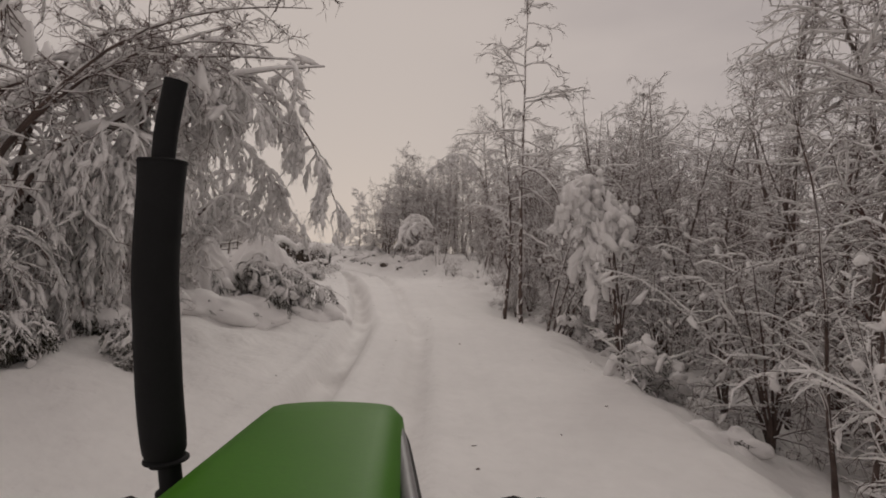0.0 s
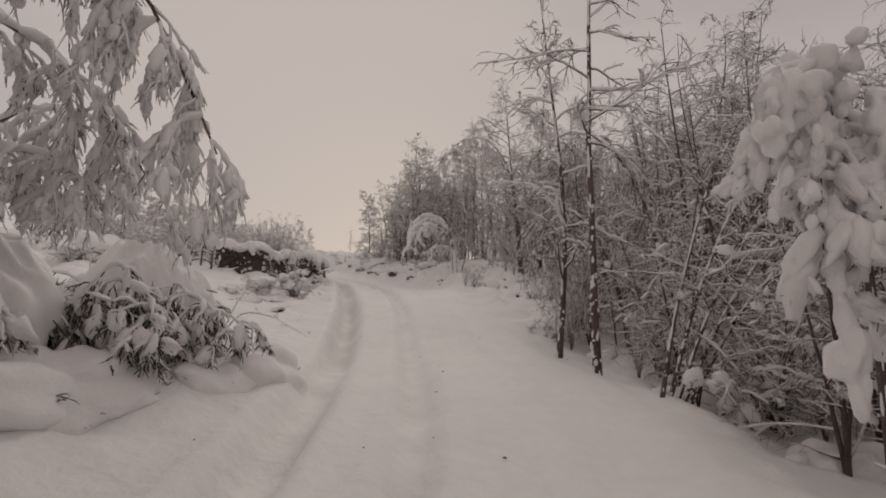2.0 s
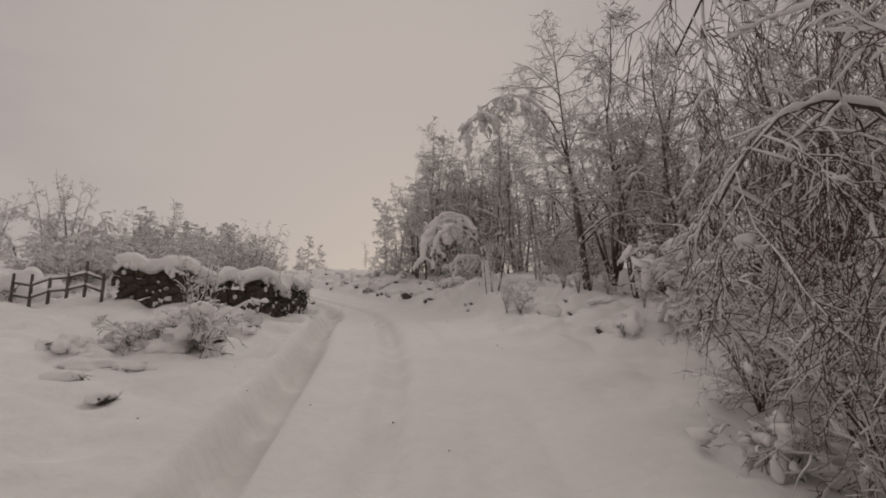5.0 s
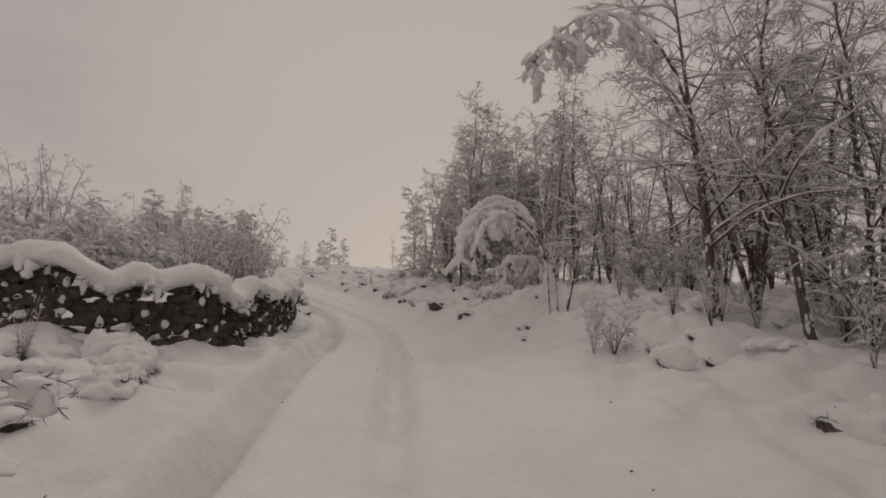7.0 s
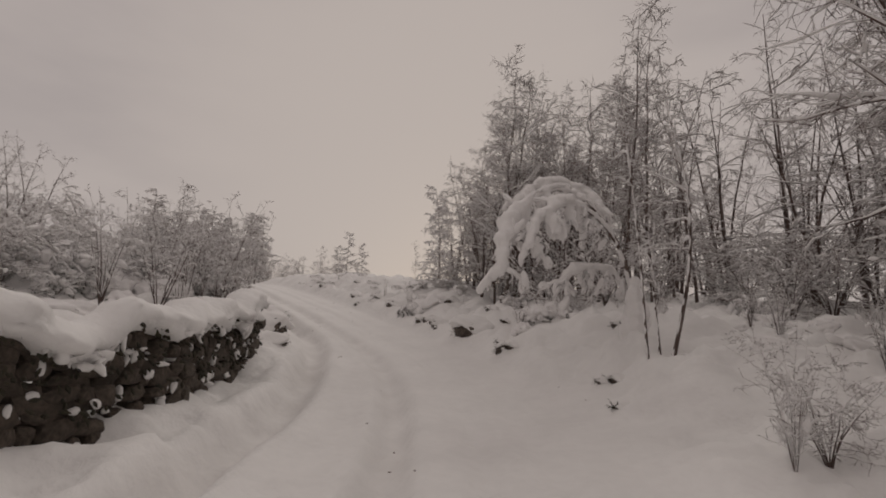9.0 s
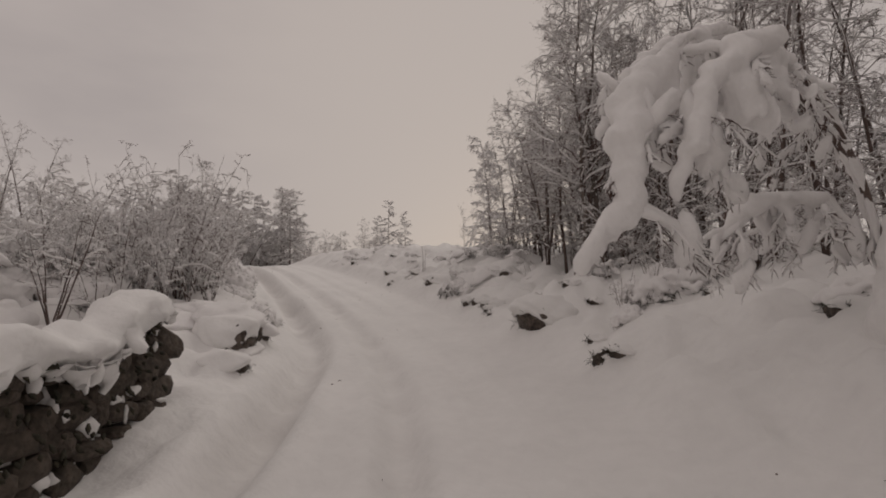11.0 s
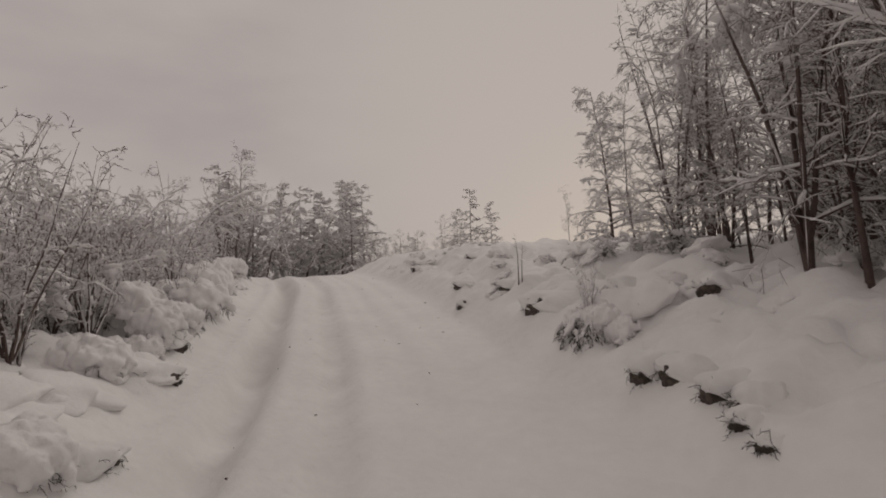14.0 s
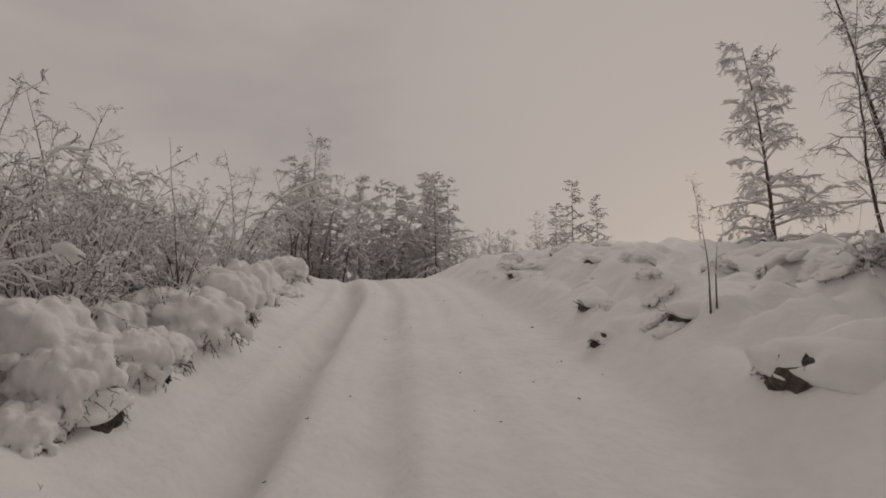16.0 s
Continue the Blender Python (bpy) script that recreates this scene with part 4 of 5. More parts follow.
MOUNDS = [pillow_meshes(500 + i) for i in range(6)] + [mound_meshes(520 + i, 520, 120, 30, 0.19) for i in range(3)]
MOUNDS += [drift_meshes(540 + i) for i in range(3)] + [capped_meshes(550 + i) for i in range(4)]
DRIFTS, CAPPED = (9, 10, 11), (12, 13, 14, 15)


def buried_bush(i, x, y, width, height, turn=0.0, group="buried bushes", sink=0.06):
    z = float(ground(x, y, False)[0])
    top = tagged(new("buried_bush"), "bush buried under rounded heaps of snow, dark leaves at its rim", "bush", group)
    e = 0.5 * width
    gx, gy = (float(ground(x + e, y, False)[0]) - float(ground(x - e, y, False)[0])) / (2 * e), (float(ground(x, y + e, False)[0]) - float(ground(x, y - e, False)[0])) / (2 * e)
    slope = Vector((0, 0, 1)).rotation_difference(Vector((-gx, -gy, 1.0 if i in DRIFTS else 1.3))).to_matrix().to_4x4()      # lies along the bank
    top.matrix_world = Matrix.Translation((x, y, z - sink)) @ slope @ Matrix.Rotation(turn, 4, "Z") @ Matrix.Diagonal((width, width * 0.9, height, 1))
    for nm, me in zip(("foliage", "snow"), MOUNDS[i]):
        part(nm, me, top)
    return top


def bury(seed, count, s_lo, s_hi, d_lo, d_hi, w_lo, w_hi, gap, tall=0.75, group="buried bushes", deep=0.12, pick=(0, 1, 2, 3, 4, 5)):
    rng = np.random.default_rng(seed)
    done, tries = [], 0
    while len(done) < count and tries < count * 30:
        tries += 1
        x, y, _ = spot(rng.uniform(s_lo, s_hi), rng.uniform(d_lo, d_hi))
        if any((x - a) ** 2 + (y - b) ** 2 < gap ** 2 for a, b in done):
            continue
        done.append((x, y))
        w = rng.uniform(w_lo, w_hi)
        h = w * tall * rng.uniform(0.75, 1.2)
        buried_bush(int(rng.choice(pick)), x, y, w, h, rng.uniform(0, 6.28), group, 0.05 + deep * h)


bury(51, 12, 45, 53, -4.6, -3.4, 0.8, 1.3, 0.7, 0.6, deep=0.3, group="buried bushes of the upper verge", pick=DRIFTS)
bury(58, 16, 50, 67, -4.7, -3.55, 0.45, 0.85, 0.75, 1.0, deep=0.15, group="buried bushes of the upper verge", pick=CAPPED)
for i, x, y, w, h in ((12, -15.35, 49.2, 0.55, 0.75), (13, -15.9, 49.95, 0.5, 0.7), (14, -15.95, 49.0, 0.7, 0.9), (15, -15.0, 48.7, 0.4, 0.5), (15, -17.4, 51.6, 0.85, 0.95), (12, -16.7, 50.6, 0.6, 0.7), (13, -19.0, 52.9, 0.9, 1.2),
                      (14, -11.9, 45.55, 0.45, 0.5), (15, -20.6, 54.6, 0.9, 1.5), (13, -24.2, 58.6, 0.9, 1.2), (14, -25.3, 59.3, 0.9, 1.1), (15, -14.1, 47.5, 0.55, 0.6)):
    buried_bush(i, x, y, w, h, 2.3 * x, "capped bushes of the upper verge", 0.1)
for i, x, y, w, h in ((12, -7.3, 30.0, 0.5, 0.6), (13, -8.0, 30.5, 0.6, 0.75), (14, -7.0, 29.4, 0.4, 0.4), (15, -8.7, 31.2, 0.5, 0.6), (9, -7.5, 31.2, 0.55, 0.4), (11, -6.7, 29.9, 0.4, 0.3)):
    buried_bush(i, x, y, w, h, 2.3 * x, "buried bushes before the wall", 0.08)
bury(59, 8, 53, 67, -4.4, -3.5, 0.6, 1.0, 1.0, 0.6, deep=0.25, group="buried bushes of the upper verge", pick=DRIFTS)
bury(52, 16, 47, 64, -8.0, -4.9, 0.7, 1.2, 1.1, 0.9, deep=0.15, group="buried bushes of the upper verge", pick=CAPPED)
bury(53, 40, 50, 72, 3.3, 8.5, 0.22, 0.58, 0.45, 0.6, group="buried bushes on the mound", deep=0.22)
bury(60, 26, 53, 70, 3.2, 7.0, 0.25, 0.5, 0.6, 0.85, group="buried bushes on the mound", deep=0.15, pick=CAPPED)
bury(54, 24, 26, 34, -6.6, -4.3, 0.35, 0.75, 0.5, 0.7, group="buried bushes before the wall")
bury(55, 14, 4, 23, 3.9, 5.6, 0.35, 0.7, 0.8, 0.9, group="buried bushes at the edge of the track")
bury(56, 20, 30, 46, 5.6, 9.0, 0.3, 0.6, 0.7, 0.65, group="buried bushes on the bank")
bury(57, 8, 34, 46, -9.0, -5.6, 0.5, 0.9, 0.9, 0.7, group="buried bushes behind the wall")
for i, x, y, w, h, a in ((6, -5.3, 14.3, 1.15, 1.6, 0.3), (9, -3.45, 14.4, 0.9, 0.95, 1.0), (10, -3.75, 13.5, 0.7, 0.6, 2.0), (11, -4.6, 12.2, 1.0, 0.6, 1.0), (9, -5.3, 11.6, 1.1, 0.75, 4.0), (10, -6.1, 11.4, 1.2, 0.95, 3.0), (8, -6.6, 12.6, 1.4, 1.6, 2.0), (7, -8.0, 11.5, 1.3, 1.5, 3.0), (6, -6.0, 15.0, 1.2, 1.4, 4.0),
                         (11, -6.3, 10.5, 1.3, 1.0, 5.0), (0, -15.4, 29.8, 1.5, 1.5, 0.6), (1, -17.2, 30.2, 1.6, 1.6, 2.6), (2, -14.0, 30.2, 1.0, 1.2, 4.6), (3, 3.2, 29.5, 0.7, 0.8, 1.5),
                         (4, -5.9, 8.2, 0.8, 0.7, 1.5)):
    buried_bush(i, x, y, w, h, a)


def settle(p):
    """A place on the leaning hillside, from one on the same hillside set level."""
    x, y, z = p
    return np.array((x - LEAN * (z - 5.0), y, z + LEAN * (x + 2.0)))


def special(name, seed, stems, label, r0, origin, category="tree", group="", lean=True, **kw):
    """A tree whose stems run through given places."""
    at = settle if lean else np.array
    o = at(origin)
    st = [through_points([at(q) - o for q in p], 14) for p in stems]
    return plant(name, tree_meshes(name, seed, st, r0, **kw), o[0], o[1], o[2], label=label, category=category, group=group, sink=0.0)


# birch that arches over the verge with a curtain of hanging twigs
special("weeping_birch", 401, [[(-6.0, 8.6, 1.8), (-5.9, 8.9, 4.3), (-4.95, 9.4, 6.6), (-3.82, 10.0, 7.27), (-3.1, 10.4, 6.3), (-2.5, 10.7, 4.62)],
                               [(-6.1, 8.4, 1.8), (-5.9, 8.2, 4.3), (-5.0, 8.0, 6.4), (-4.2, 8.2, 6.8), (-3.5, 8.6, 6.0)],
                               [(-6.2, 8.2, 1.8), (-6.0, 7.6, 3.6), (-5.3, 7.2, 4.8), (-4.7, 7.1, 4.4)]],
        "arching birch with a snow-caked curtain of hanging twigs", 0.08, (-6.0, 8.6, 1.6), group="trees of the upper verge", n1=54, h0=0.25, e1=-30, L1=1.05,
        droop1=0.45, n2=9, n3=5, L2=0.5, droop2=0.5, droop3=0.5, snow=0.029, shape=0.2, lumpy=2400, lump=0.048, least=0.6, cover=0.95, spread=35, twig_r=0.005)
special("weeping_birch", 414, [[(-7.4, 10.4, 2.2), (-7.0, 10.5, 4.6), (-6.2, 10.7, 6.2), (-5.2, 11.0, 6.6), (-4.3, 11.4, 5.8), (-3.7, 11.7, 4.6)],
                               [(-6.4, 6.0, 1.6), (-6.2, 6.4, 3.6), (-5.7, 6.8, 5.0), (-5.0, 7.1, 5.3), (-4.5, 7.3, 4.6)],
                               [(-7.6, 8.0, 2.0), (-7.2, 7.8, 4.8), (-6.4, 7.6, 6.6), (-5.4, 7.6, 7.2), (-4.6, 7.7, 6.6)],
                               [(-7.2, 11.6, 2.2), (-6.6, 11.9, 4.8), (-5.8, 12.2, 5.9), (-4.9, 12.4, 5.8), (-4.3, 12.4, 5.3)],
                               [(-6.6, 11.0, 2.2), (-6.0, 11.1, 4.2), (-5.2, 11.3, 5.1), (-4.6, 11.5, 4.9), (-4.3, 11.6, 4.5)]],
        "snow-caked birch stems hanging over the verge", 0.07, (-7.4, 10.4, 2.0), group="trees of the upper verge", n1=34, h0=0.25, e1=-20, L1=1.1,
        droop1=0.38, n2=8, n3=5, L2=0.5, droop2=0.45, droop3=0.45, snow=0.031, shape=0.2, lumpy=2200, lump=0.050, least=0.55, cover=0.9, spread=38, twig_r=0.006)
special("overhanging_tree", 402, [[(-6.8, 6.2, 1.6), (-6.4, 6.3, 4.4), (-4.9, 6.5, 6.3), (-3.4, 6.9, 7.0), (-2.3, 7.2, 7.1)],
                                  [(-6.8, 6.2, 1.6), (-6.5, 6.4, 4.4), (-5.2, 6.7, 6.0), (-4.0, 7.1, 6.6), (-3.0, 7.3, 6.5)],
                                  [(-6.8, 6.2, 1.6), (-6.5, 6.4, 4.4), (-5.4, 7.0, 6.4), (-4.2, 7.8, 7.2)]],
        "bare dark tree reaching over the verge", 0.05, (-6.8, 6.2, 1.5), group="trees of the upper verge", n1=24, h0=0.5, e1=8, L1=1.15, n2=7, n3=5,
        snow=0.008, shape=0.35, cover=0.12, droop1=0.02, wander=0.2, twig_r=0.005)
special("bare_twig", 403, [[(-5.25, 17.1, 2.0), (-5.0, 16.95, 2.85), (-4.5, 16.6, 3.19), (-3.75, 16.2, 3.08), (-3.07, 16.3, 2.67)], [(-5.25, 17.1, 2.0), (-5.0, 16.95, 2.85), (-4.7, 16.7, 3.35), (-4.4, 16.5, 3.6)]],
        "long bare twig sticking out of the snow", 0.016, (-5.25, 17.1, 2.0), "twig", lean=False, n1=5, h0=0.45, e1=10, L1=0.4, n2=2, n3=0, snow=0.006, light=True)
# dark bushes crushed under the snow, their twigs drooping all round


def crushed_bush(seed, hx, hy, wide, tall, group="", way=0.0, swing=math.pi, **kw):
    z = float(ground(hx, hy, False)[0]) - 0.1
    r = np.random.default_rng(seed)
    lines = []
    for a in way + np.linspace(-swing, swing, 12)[:-1] + r.normal(0, 0.3, 11):
        w, h, c, e = wide * r.uniform(0.55, 1.2), tall * r.uniform(0.5, 1.25), math.cos(a), math.sin(a)
        lines.append([(hx + 0.1 * r.normal() * wide, hy + 0.1 * r.normal() * wide, z), (hx + 0.3 * w * c, hy + 0.3 * w * e, z + h), (hx + 0.65 * w * c, hy + 0.65 * w * e, z + h * r.uniform(0.7, 1.0)),
                      (hx + w * c, hy + w * e, z + h * r.uniform(0.1, 0.6))])
    return special("evergreen_bush", seed, lines, "dark evergreen bush crushed under a thick sheet of snow", 0.02 * wide, (hx, hy, z), "bush", group, h0=0.2, e1=-25, droop1=0.3, droop2=0.4, droop3=0.4,
            shape=0.2, cover=0.4, twig=LEAF_DARK, **kw)


crushed_bush(421, -4.7, 13.5, 1.3, 1.4, n1=14, L1=0.65, n2=7, n3=5, L2=0.6, snow=0.026, lumpy=190, lump=0.10, least=0.2, twig_r=0.009)
crushed_bush(422, -6.9, 12.0, 1.6, 1.3, n1=10, L1=0.75, n2=7, n3=4, L2=0.6, snow=0.045, lumpy=360, lump=0.12, least=0.2, twig_r=0.009)
tuft = crushed_bush(423, -8.35, 51.5, 0.46, 0.50, "tufts in the bank", way=3.9, swing=1.3, n1=13, L1=0.3, n2=7, n3=3, L2=0.6, snow=0.012, lumpy=70, lump=0.05, least=0.2, twig_r=0.006)
for x, y, w in ((-5.4, 6.5, 1.1), (-5.0, 7.3, 1.0), (-5.9, 5.9, 1.2), (-4.5, 7.2, 0.7), (-5.6, 7.9, 1.2), (-6.6, 7.2, 1.2)):
    bush = copy_thing(tuft, Matrix.Translation((x, y, float(ground(x, y, False)[0]) - 0.06)) @ Matrix.Rotation(7 * x, 4, "Z") @ Matrix.Diagonal((w, w, w * 0.9, 1)))
    tagged(bush, "dark evergreen tuft poking out of the snowy verge", "bush", "tufts of the lower verge")
# sapling that carries a hanging column of snow
special("snow_laden_sapling", 404, [[(3.7, 11.0, 0.6), (3.6, 10.9, 3.2), (3.3, 10.5, 5.0), (2.85, 10.3, 5.5), (2.5, 10.15, 5.1), (2.3, 10.1, 4.2)],
                                    [(3.6, 11.0, 0.6), (3.5, 10.8, 2.8), (3.2, 10.5, 4.5), (2.9, 10.3, 4.8), (2.75, 10.2, 4.2), (2.7, 10.2, 3.2)]],
        "sapling folded over, a hanging column of snow on it", 0.035, (3.6, 11.0, 0.5), group=EDGE, n1=15, h0=0.58, e1=-25, L1=0.7, droop1=0.3, n2=6, n3=3,
        droop2=0.3, snow=0.045, shape=0.2, lumpy=260, lump=0.10, least=0.6, cover=0.6)
HOOD = ((2.75, 10.20, 5.05, 0.27, 0.30), (2.52, 10.10, 4.72, 0.24, 0.32), (2.42, 10.05, 4.30, 0.20, 0.34), (2.36, 10.00, 3.98, 0.13, 0.22), (2.85, 10.25, 4.70, 0.30, 0.36),
        (2.92, 10.15, 4.25, 0.22, 0.36), (2.95, 10.10, 3.80, 0.20, 0.34), (3.10, 10.25, 4.72, 0.24, 0.28), (3.28, 10.20, 4.42, 0.24, 0.34), (3.42, 10.15, 4.02, 0.22, 0.34),
        (3.48, 10.10, 3.66, 0.16, 0.26), (3.20, 10.15, 3.90, 0.15, 0.30), (2.78, 10.20, 3.35, 0.09, 0.30), (2.80, 10.20, 2.95, 0.10, 0.26), (2.84, 10.20, 2.65, 0.15, 0.28), (2.86, 10.20, 2.38, 0.09, 0.18))


sapling = [o for o in bpy.data.objects if o.name.startswith("snow_laden_sapling")][0]
rng = np.random.default_rng(71)
puffs = []
for x, y, z, w, h in HOOD:
    tail = z < 3.4
    for _ in range(4 if tail else 9):
        k, j = (rng.uniform(0.5, 0.75), 0.3) if tail else (rng.uniform(0.2, 0.42), 0.8)
        q = (x + rng.normal(0, j) * w, y + rng.normal(0, j) * w, z + rng.normal(0, 0.75 * j) * h)
        puffs.append((*(settle(q) - settle((3.6, 11.0, 0.5))), w * k, min(h, w * 1.7) * k if not tail else 0.16))
part("snow_hood", clots(71, puffs, SNOW_LOAD, 0.5, 0.022, 9), sapling)
# stems that lean out over the edge
special("hazel_clump", 405, [[(2.55 + 0.12 * k, 13.8 + 0.1 * k, 1.4), (2.9 + 0.3 * k, 13.8 + 0.15 * k, 3.0), (3.6 + 0.5 * k, 13.9 + 0.25 * k, 5.0 - 0.2 * k), (4.5 + 0.75 * k, 14.1 + 0.35 * k, 6.4 - 0.8 * k)] for k in range(5)],
        "leaning hazel stems plastered with snow", 0.042, (2.7, 13.9, 1.3), group=EDGE, n1=9, h0=0.35, e1=30, L1=1.1, n2=6, n3=4, snow=0.013, droop1=0.06, lumpy=30, lump=0.06, rime=0.5, wander=0.2, plaster=220)
special("tree", 415, [[(1.95, 18.15, 1.7), (2.25, 18.15, 4.2), (2.28, 18.15, 6.2), (2.1, 18.15, 8.5), (1.95, 18.2, 11.0)]],
        "slim dark tree at the edge of the track", 0.085, (1.95, 18.15, 1.7), group=EDGE, n1=24, h0=0.2, e1=25, L1=1.9, n2=7, n3=5, snow=0.022, wander=0.2, droop2=0.14, droop3=0.2, rime=0.4, plaster=110)
# bowed tree with hanging twigs over the edge
special("bowed_tree", 406, [[(5.6, 20.5, 1.4), (5.3, 20.5, 5.0), (4.5, 20.5, 7.5), (3.4, 20.5, 8.5), (2.2, 20.4, 8.0), (1.5, 20.3, 6.6)],
                            [(4.2, 20.0, 1.6), (3.9, 19.9, 4.0), (3.1, 19.8, 5.8), (2.1, 19.8, 6.0), (1.5, 19.8, 5.0)]],
        "bowed tree trailing long fine twigs towards the track", 0.075, (5.6, 20.5, 1.3), group=EDGE, n1=34, h0=0.35, e1=-25, L1=1.9, droop1=0.32, n2=9, n3=5, L2=0.5,
        droop2=0.4, droop3=0.4, snow=0.013, shape=0.2, least=0.4, cover=0.3, twig_r=0.005, wander=0.16)
# tall tree with one arching, drooping top
special("tree", 407, [[(3.3, 36.2, 5.1), (3.2, 36.2, 8.5), (3.0, 36.1, 12.0), (2.9, 36.3, 15.5)]],
        "tall dark tree with wide spreading boughs and fine twigs", 0.12, (3.3, 36.2, 5.0), group=TURN, n1=36, h0=0.2, e1=26, L1=3.3, n2=9, n3=6, snow=0.020, shape=0.4, wander=0.24, droop1=0.03, droop2=0.06, droop3=0.08, twig_r=0.0055, bark=BARK_GREY, cover=0.4, plaster=70)
special("bowed_tree", 408, [[(3.5, 36.6, 5.1), (3.35, 36.4, 9.0), (2.8, 35.9, 12.2), (1.8, 35.6, 13.3), (0.6, 35.2, 13.5), (-0.4, 34.9, 12.7), (-1.0, 34.8, 11.6)]],
        "slender tree whose top hangs over in a snowy arch", 0.08, (3.5, 36.6, 5.0), group=TURN, n1=30, h0=0.62, e1=-35, L1=1.0, droop1=0.3, n2=7, n3=4, droop2=0.3,
        snow=0.05, shape=0.2, lumpy=120, lump=0.10, least=0.55, cover=0.7)
# the umbrella of snow on the bank
ARCH = [[(-0.4, 41.1, 6.2), (-0.41, 41.05, 7.58), (-0.71, 41.2, 8.5), (-1.2, 40.9, 9.2), (-1.79, 40.45, 9.55), (-2.2, 39.7, 9.4), (-2.65, 39.1, 9.1), (-3.0, 38.7, 8.6), (-3.2, 38.4, 8.0), (-3.25, 38.3, 7.25)],
        [(-0.4, 41.1, 6.2), (-0.5, 41.1, 7.7), (-0.9, 41.2, 8.9), (-1.5, 41.2, 9.75), (-2.2, 41.1, 9.95), (-2.8, 40.8, 9.7), (-3.2, 40.4, 9.2)],
        [(-0.4, 41.1, 6.2), (-0.5, 41.0, 7.7), (-0.9, 40.6, 8.5), (-1.5, 39.8, 8.95), (-2.1, 39.0, 8.9), (-2.6, 38.5, 8.4), (-2.7, 38.3, 7.8)],
        [(-0.4, 41.1, 6.2), (-0.45, 41.2, 7.3), (-0.9, 41.2, 7.8), (-1.6, 41.0, 7.8), (-2.2, 40.8, 7.4)]]
umbrella = special("bowed_tree", 409, ARCH, "bowed tree carrying a thick umbrella of snow clots", 0.05, (-0.4, 41.1, 6.1), group=BANK, lean=False, rime=0.6, n1=16, h0=0.45, e1=-25, L1=0.75, droop1=0.25,
                   n2=6, n3=4, droop2=0.3, droop3=0.3, snow=0.035, shape=0.15, lumpy=120, lump=0.09, least=0.4, cover=0.5)


def laden(seed, p, origin, lo, size, tails):
    """A roll of snow along the upper side of a bough, swelling and thinning, and rags of snow that hang under it."""
    rng = np.random.default_rng(seed)
    q = through_points(p, 60) - np.array(origin)
    a = rng.uniform(0, 6.28, 4)
    rows = []
    for k in range(int(lo * 59), 60):
        u = k / 59
        w = size * (0.75 + 0.30 * math.sin(9 * u + a[0]) + 0.22 * math.sin(23 * u + a[1])) * min(1.0, 0.35 + 2.2 * (u - lo), 0.45 + 3.5 * (1 - u))
        side = rng.normal(0, 0.25, 2) * w
        rows.append((q[k][0] + side[0], q[k][1] + side[1], q[k][2] + 0.45 * w, w, w * 0.72))
    for _ in range(tails):
        k = int((1 - (1 - lo) * 0.62 * rng.random() ** 1.3) * 59)
        c, w, lean = q[k], size * rng.uniform(0.38, 0.68), rng.normal(0, 0.25, 2)
        for n in range(int(rng.integers(3, 9))):
            rows.append((c[0] + lean[0] * 0.1 * n + rng.normal(0, 0.02), c[1] + lean[1] * 0.1 * n + rng.normal(0, 0.02), c[2] - 0.09 * n, w * rng.uniform(0.75, 1.15) * (1 - 0.05 * n), 0.11))
    return clots(seed, rows, SNOW_LOAD, 0.3, 0.030, 7)


for k, (lo, size, tails) in enumerate(((0.46, 0.19, 15), (0.44, 0.20, 10), (0.42, 0.16, 12), (0.40, 0.14, 4))):
    part("snow_load", laden(72 + k, ARCH[k], (-0.4, 41.1, 6.1), lo, size, tails), umbrella)
# a rotten stump under a tall cone of snow
stump = special("stump", 416, [[(-0.45, 40.7, 6.0), (-0.45, 40.7, 6.7), (-0.43, 40.7, 7.4)]], "rotten stump under a tall cone of snow", 0.09, (-0.45, 40.7, 6.0), "stump", BANK, lean=False,
                n1=3, h0=0.2, L1=0.3, n2=2, n3=0, snow=0.03)
part("snow_cone", clots(74, [(0, 0, 0.35, 0.36, 0.36), (0.02, 0.02, 0.75, 0.28, 0.36), (-0.02, 0, 1.12, 0.20, 0.30), (0, 0.01, 1.42, 0.13, 0.18)], SNOW_LOAD, 0.2), stump)
special("bowed_tree", 410, [[(-4.0, 55.0, 8.6), (-4.4, 55.0, 11.4), (-5.0, 55.0, 13.6), (-5.9, 55.0, 14.0), (-6.5, 55.0, 12.8)]],
        "bowed young tree with clots of snow at its top", 0.07, (-4.0, 55.0, 8.5), group=BANK, n1=22, h0=0.4, e1=-10, L1=1.3, droop1=0.2, n2=7, n3=4, snow=0.03,
        shape=0.15, lumpy=70, lump=0.10, least=0.4)
special("laden_hazel", 413, [[(4.7, 28.9, 3.5), (4.7 + 0.4 * math.cos(a), 28.9 + 0.4 * math.sin(a), 5.1), (4.7 + 0.9 * math.cos(a), 28.9 + 0.9 * math.sin(a), 6.2 + 0.3 * math.sin(5 * a)),
                              (4.7 + 1.4 * math.cos(a), 28.9 + 1.4 * math.sin(a), 5.6)] for a in np.arange(6) * 1.05],
        "hazel bush bent under clots of snow", 0.03, (4.7, 28.9, 3.4), "bush", group=TURN, n1=10, h0=0.15, e1=0, L1=0.8, droop1=0.2, n2=6, n3=4, droop2=0.2, snow=0.032, shape=0.2,
        lumpy=150, lump=0.11, least=0.4, cover=0.5, twig_r=0.005)
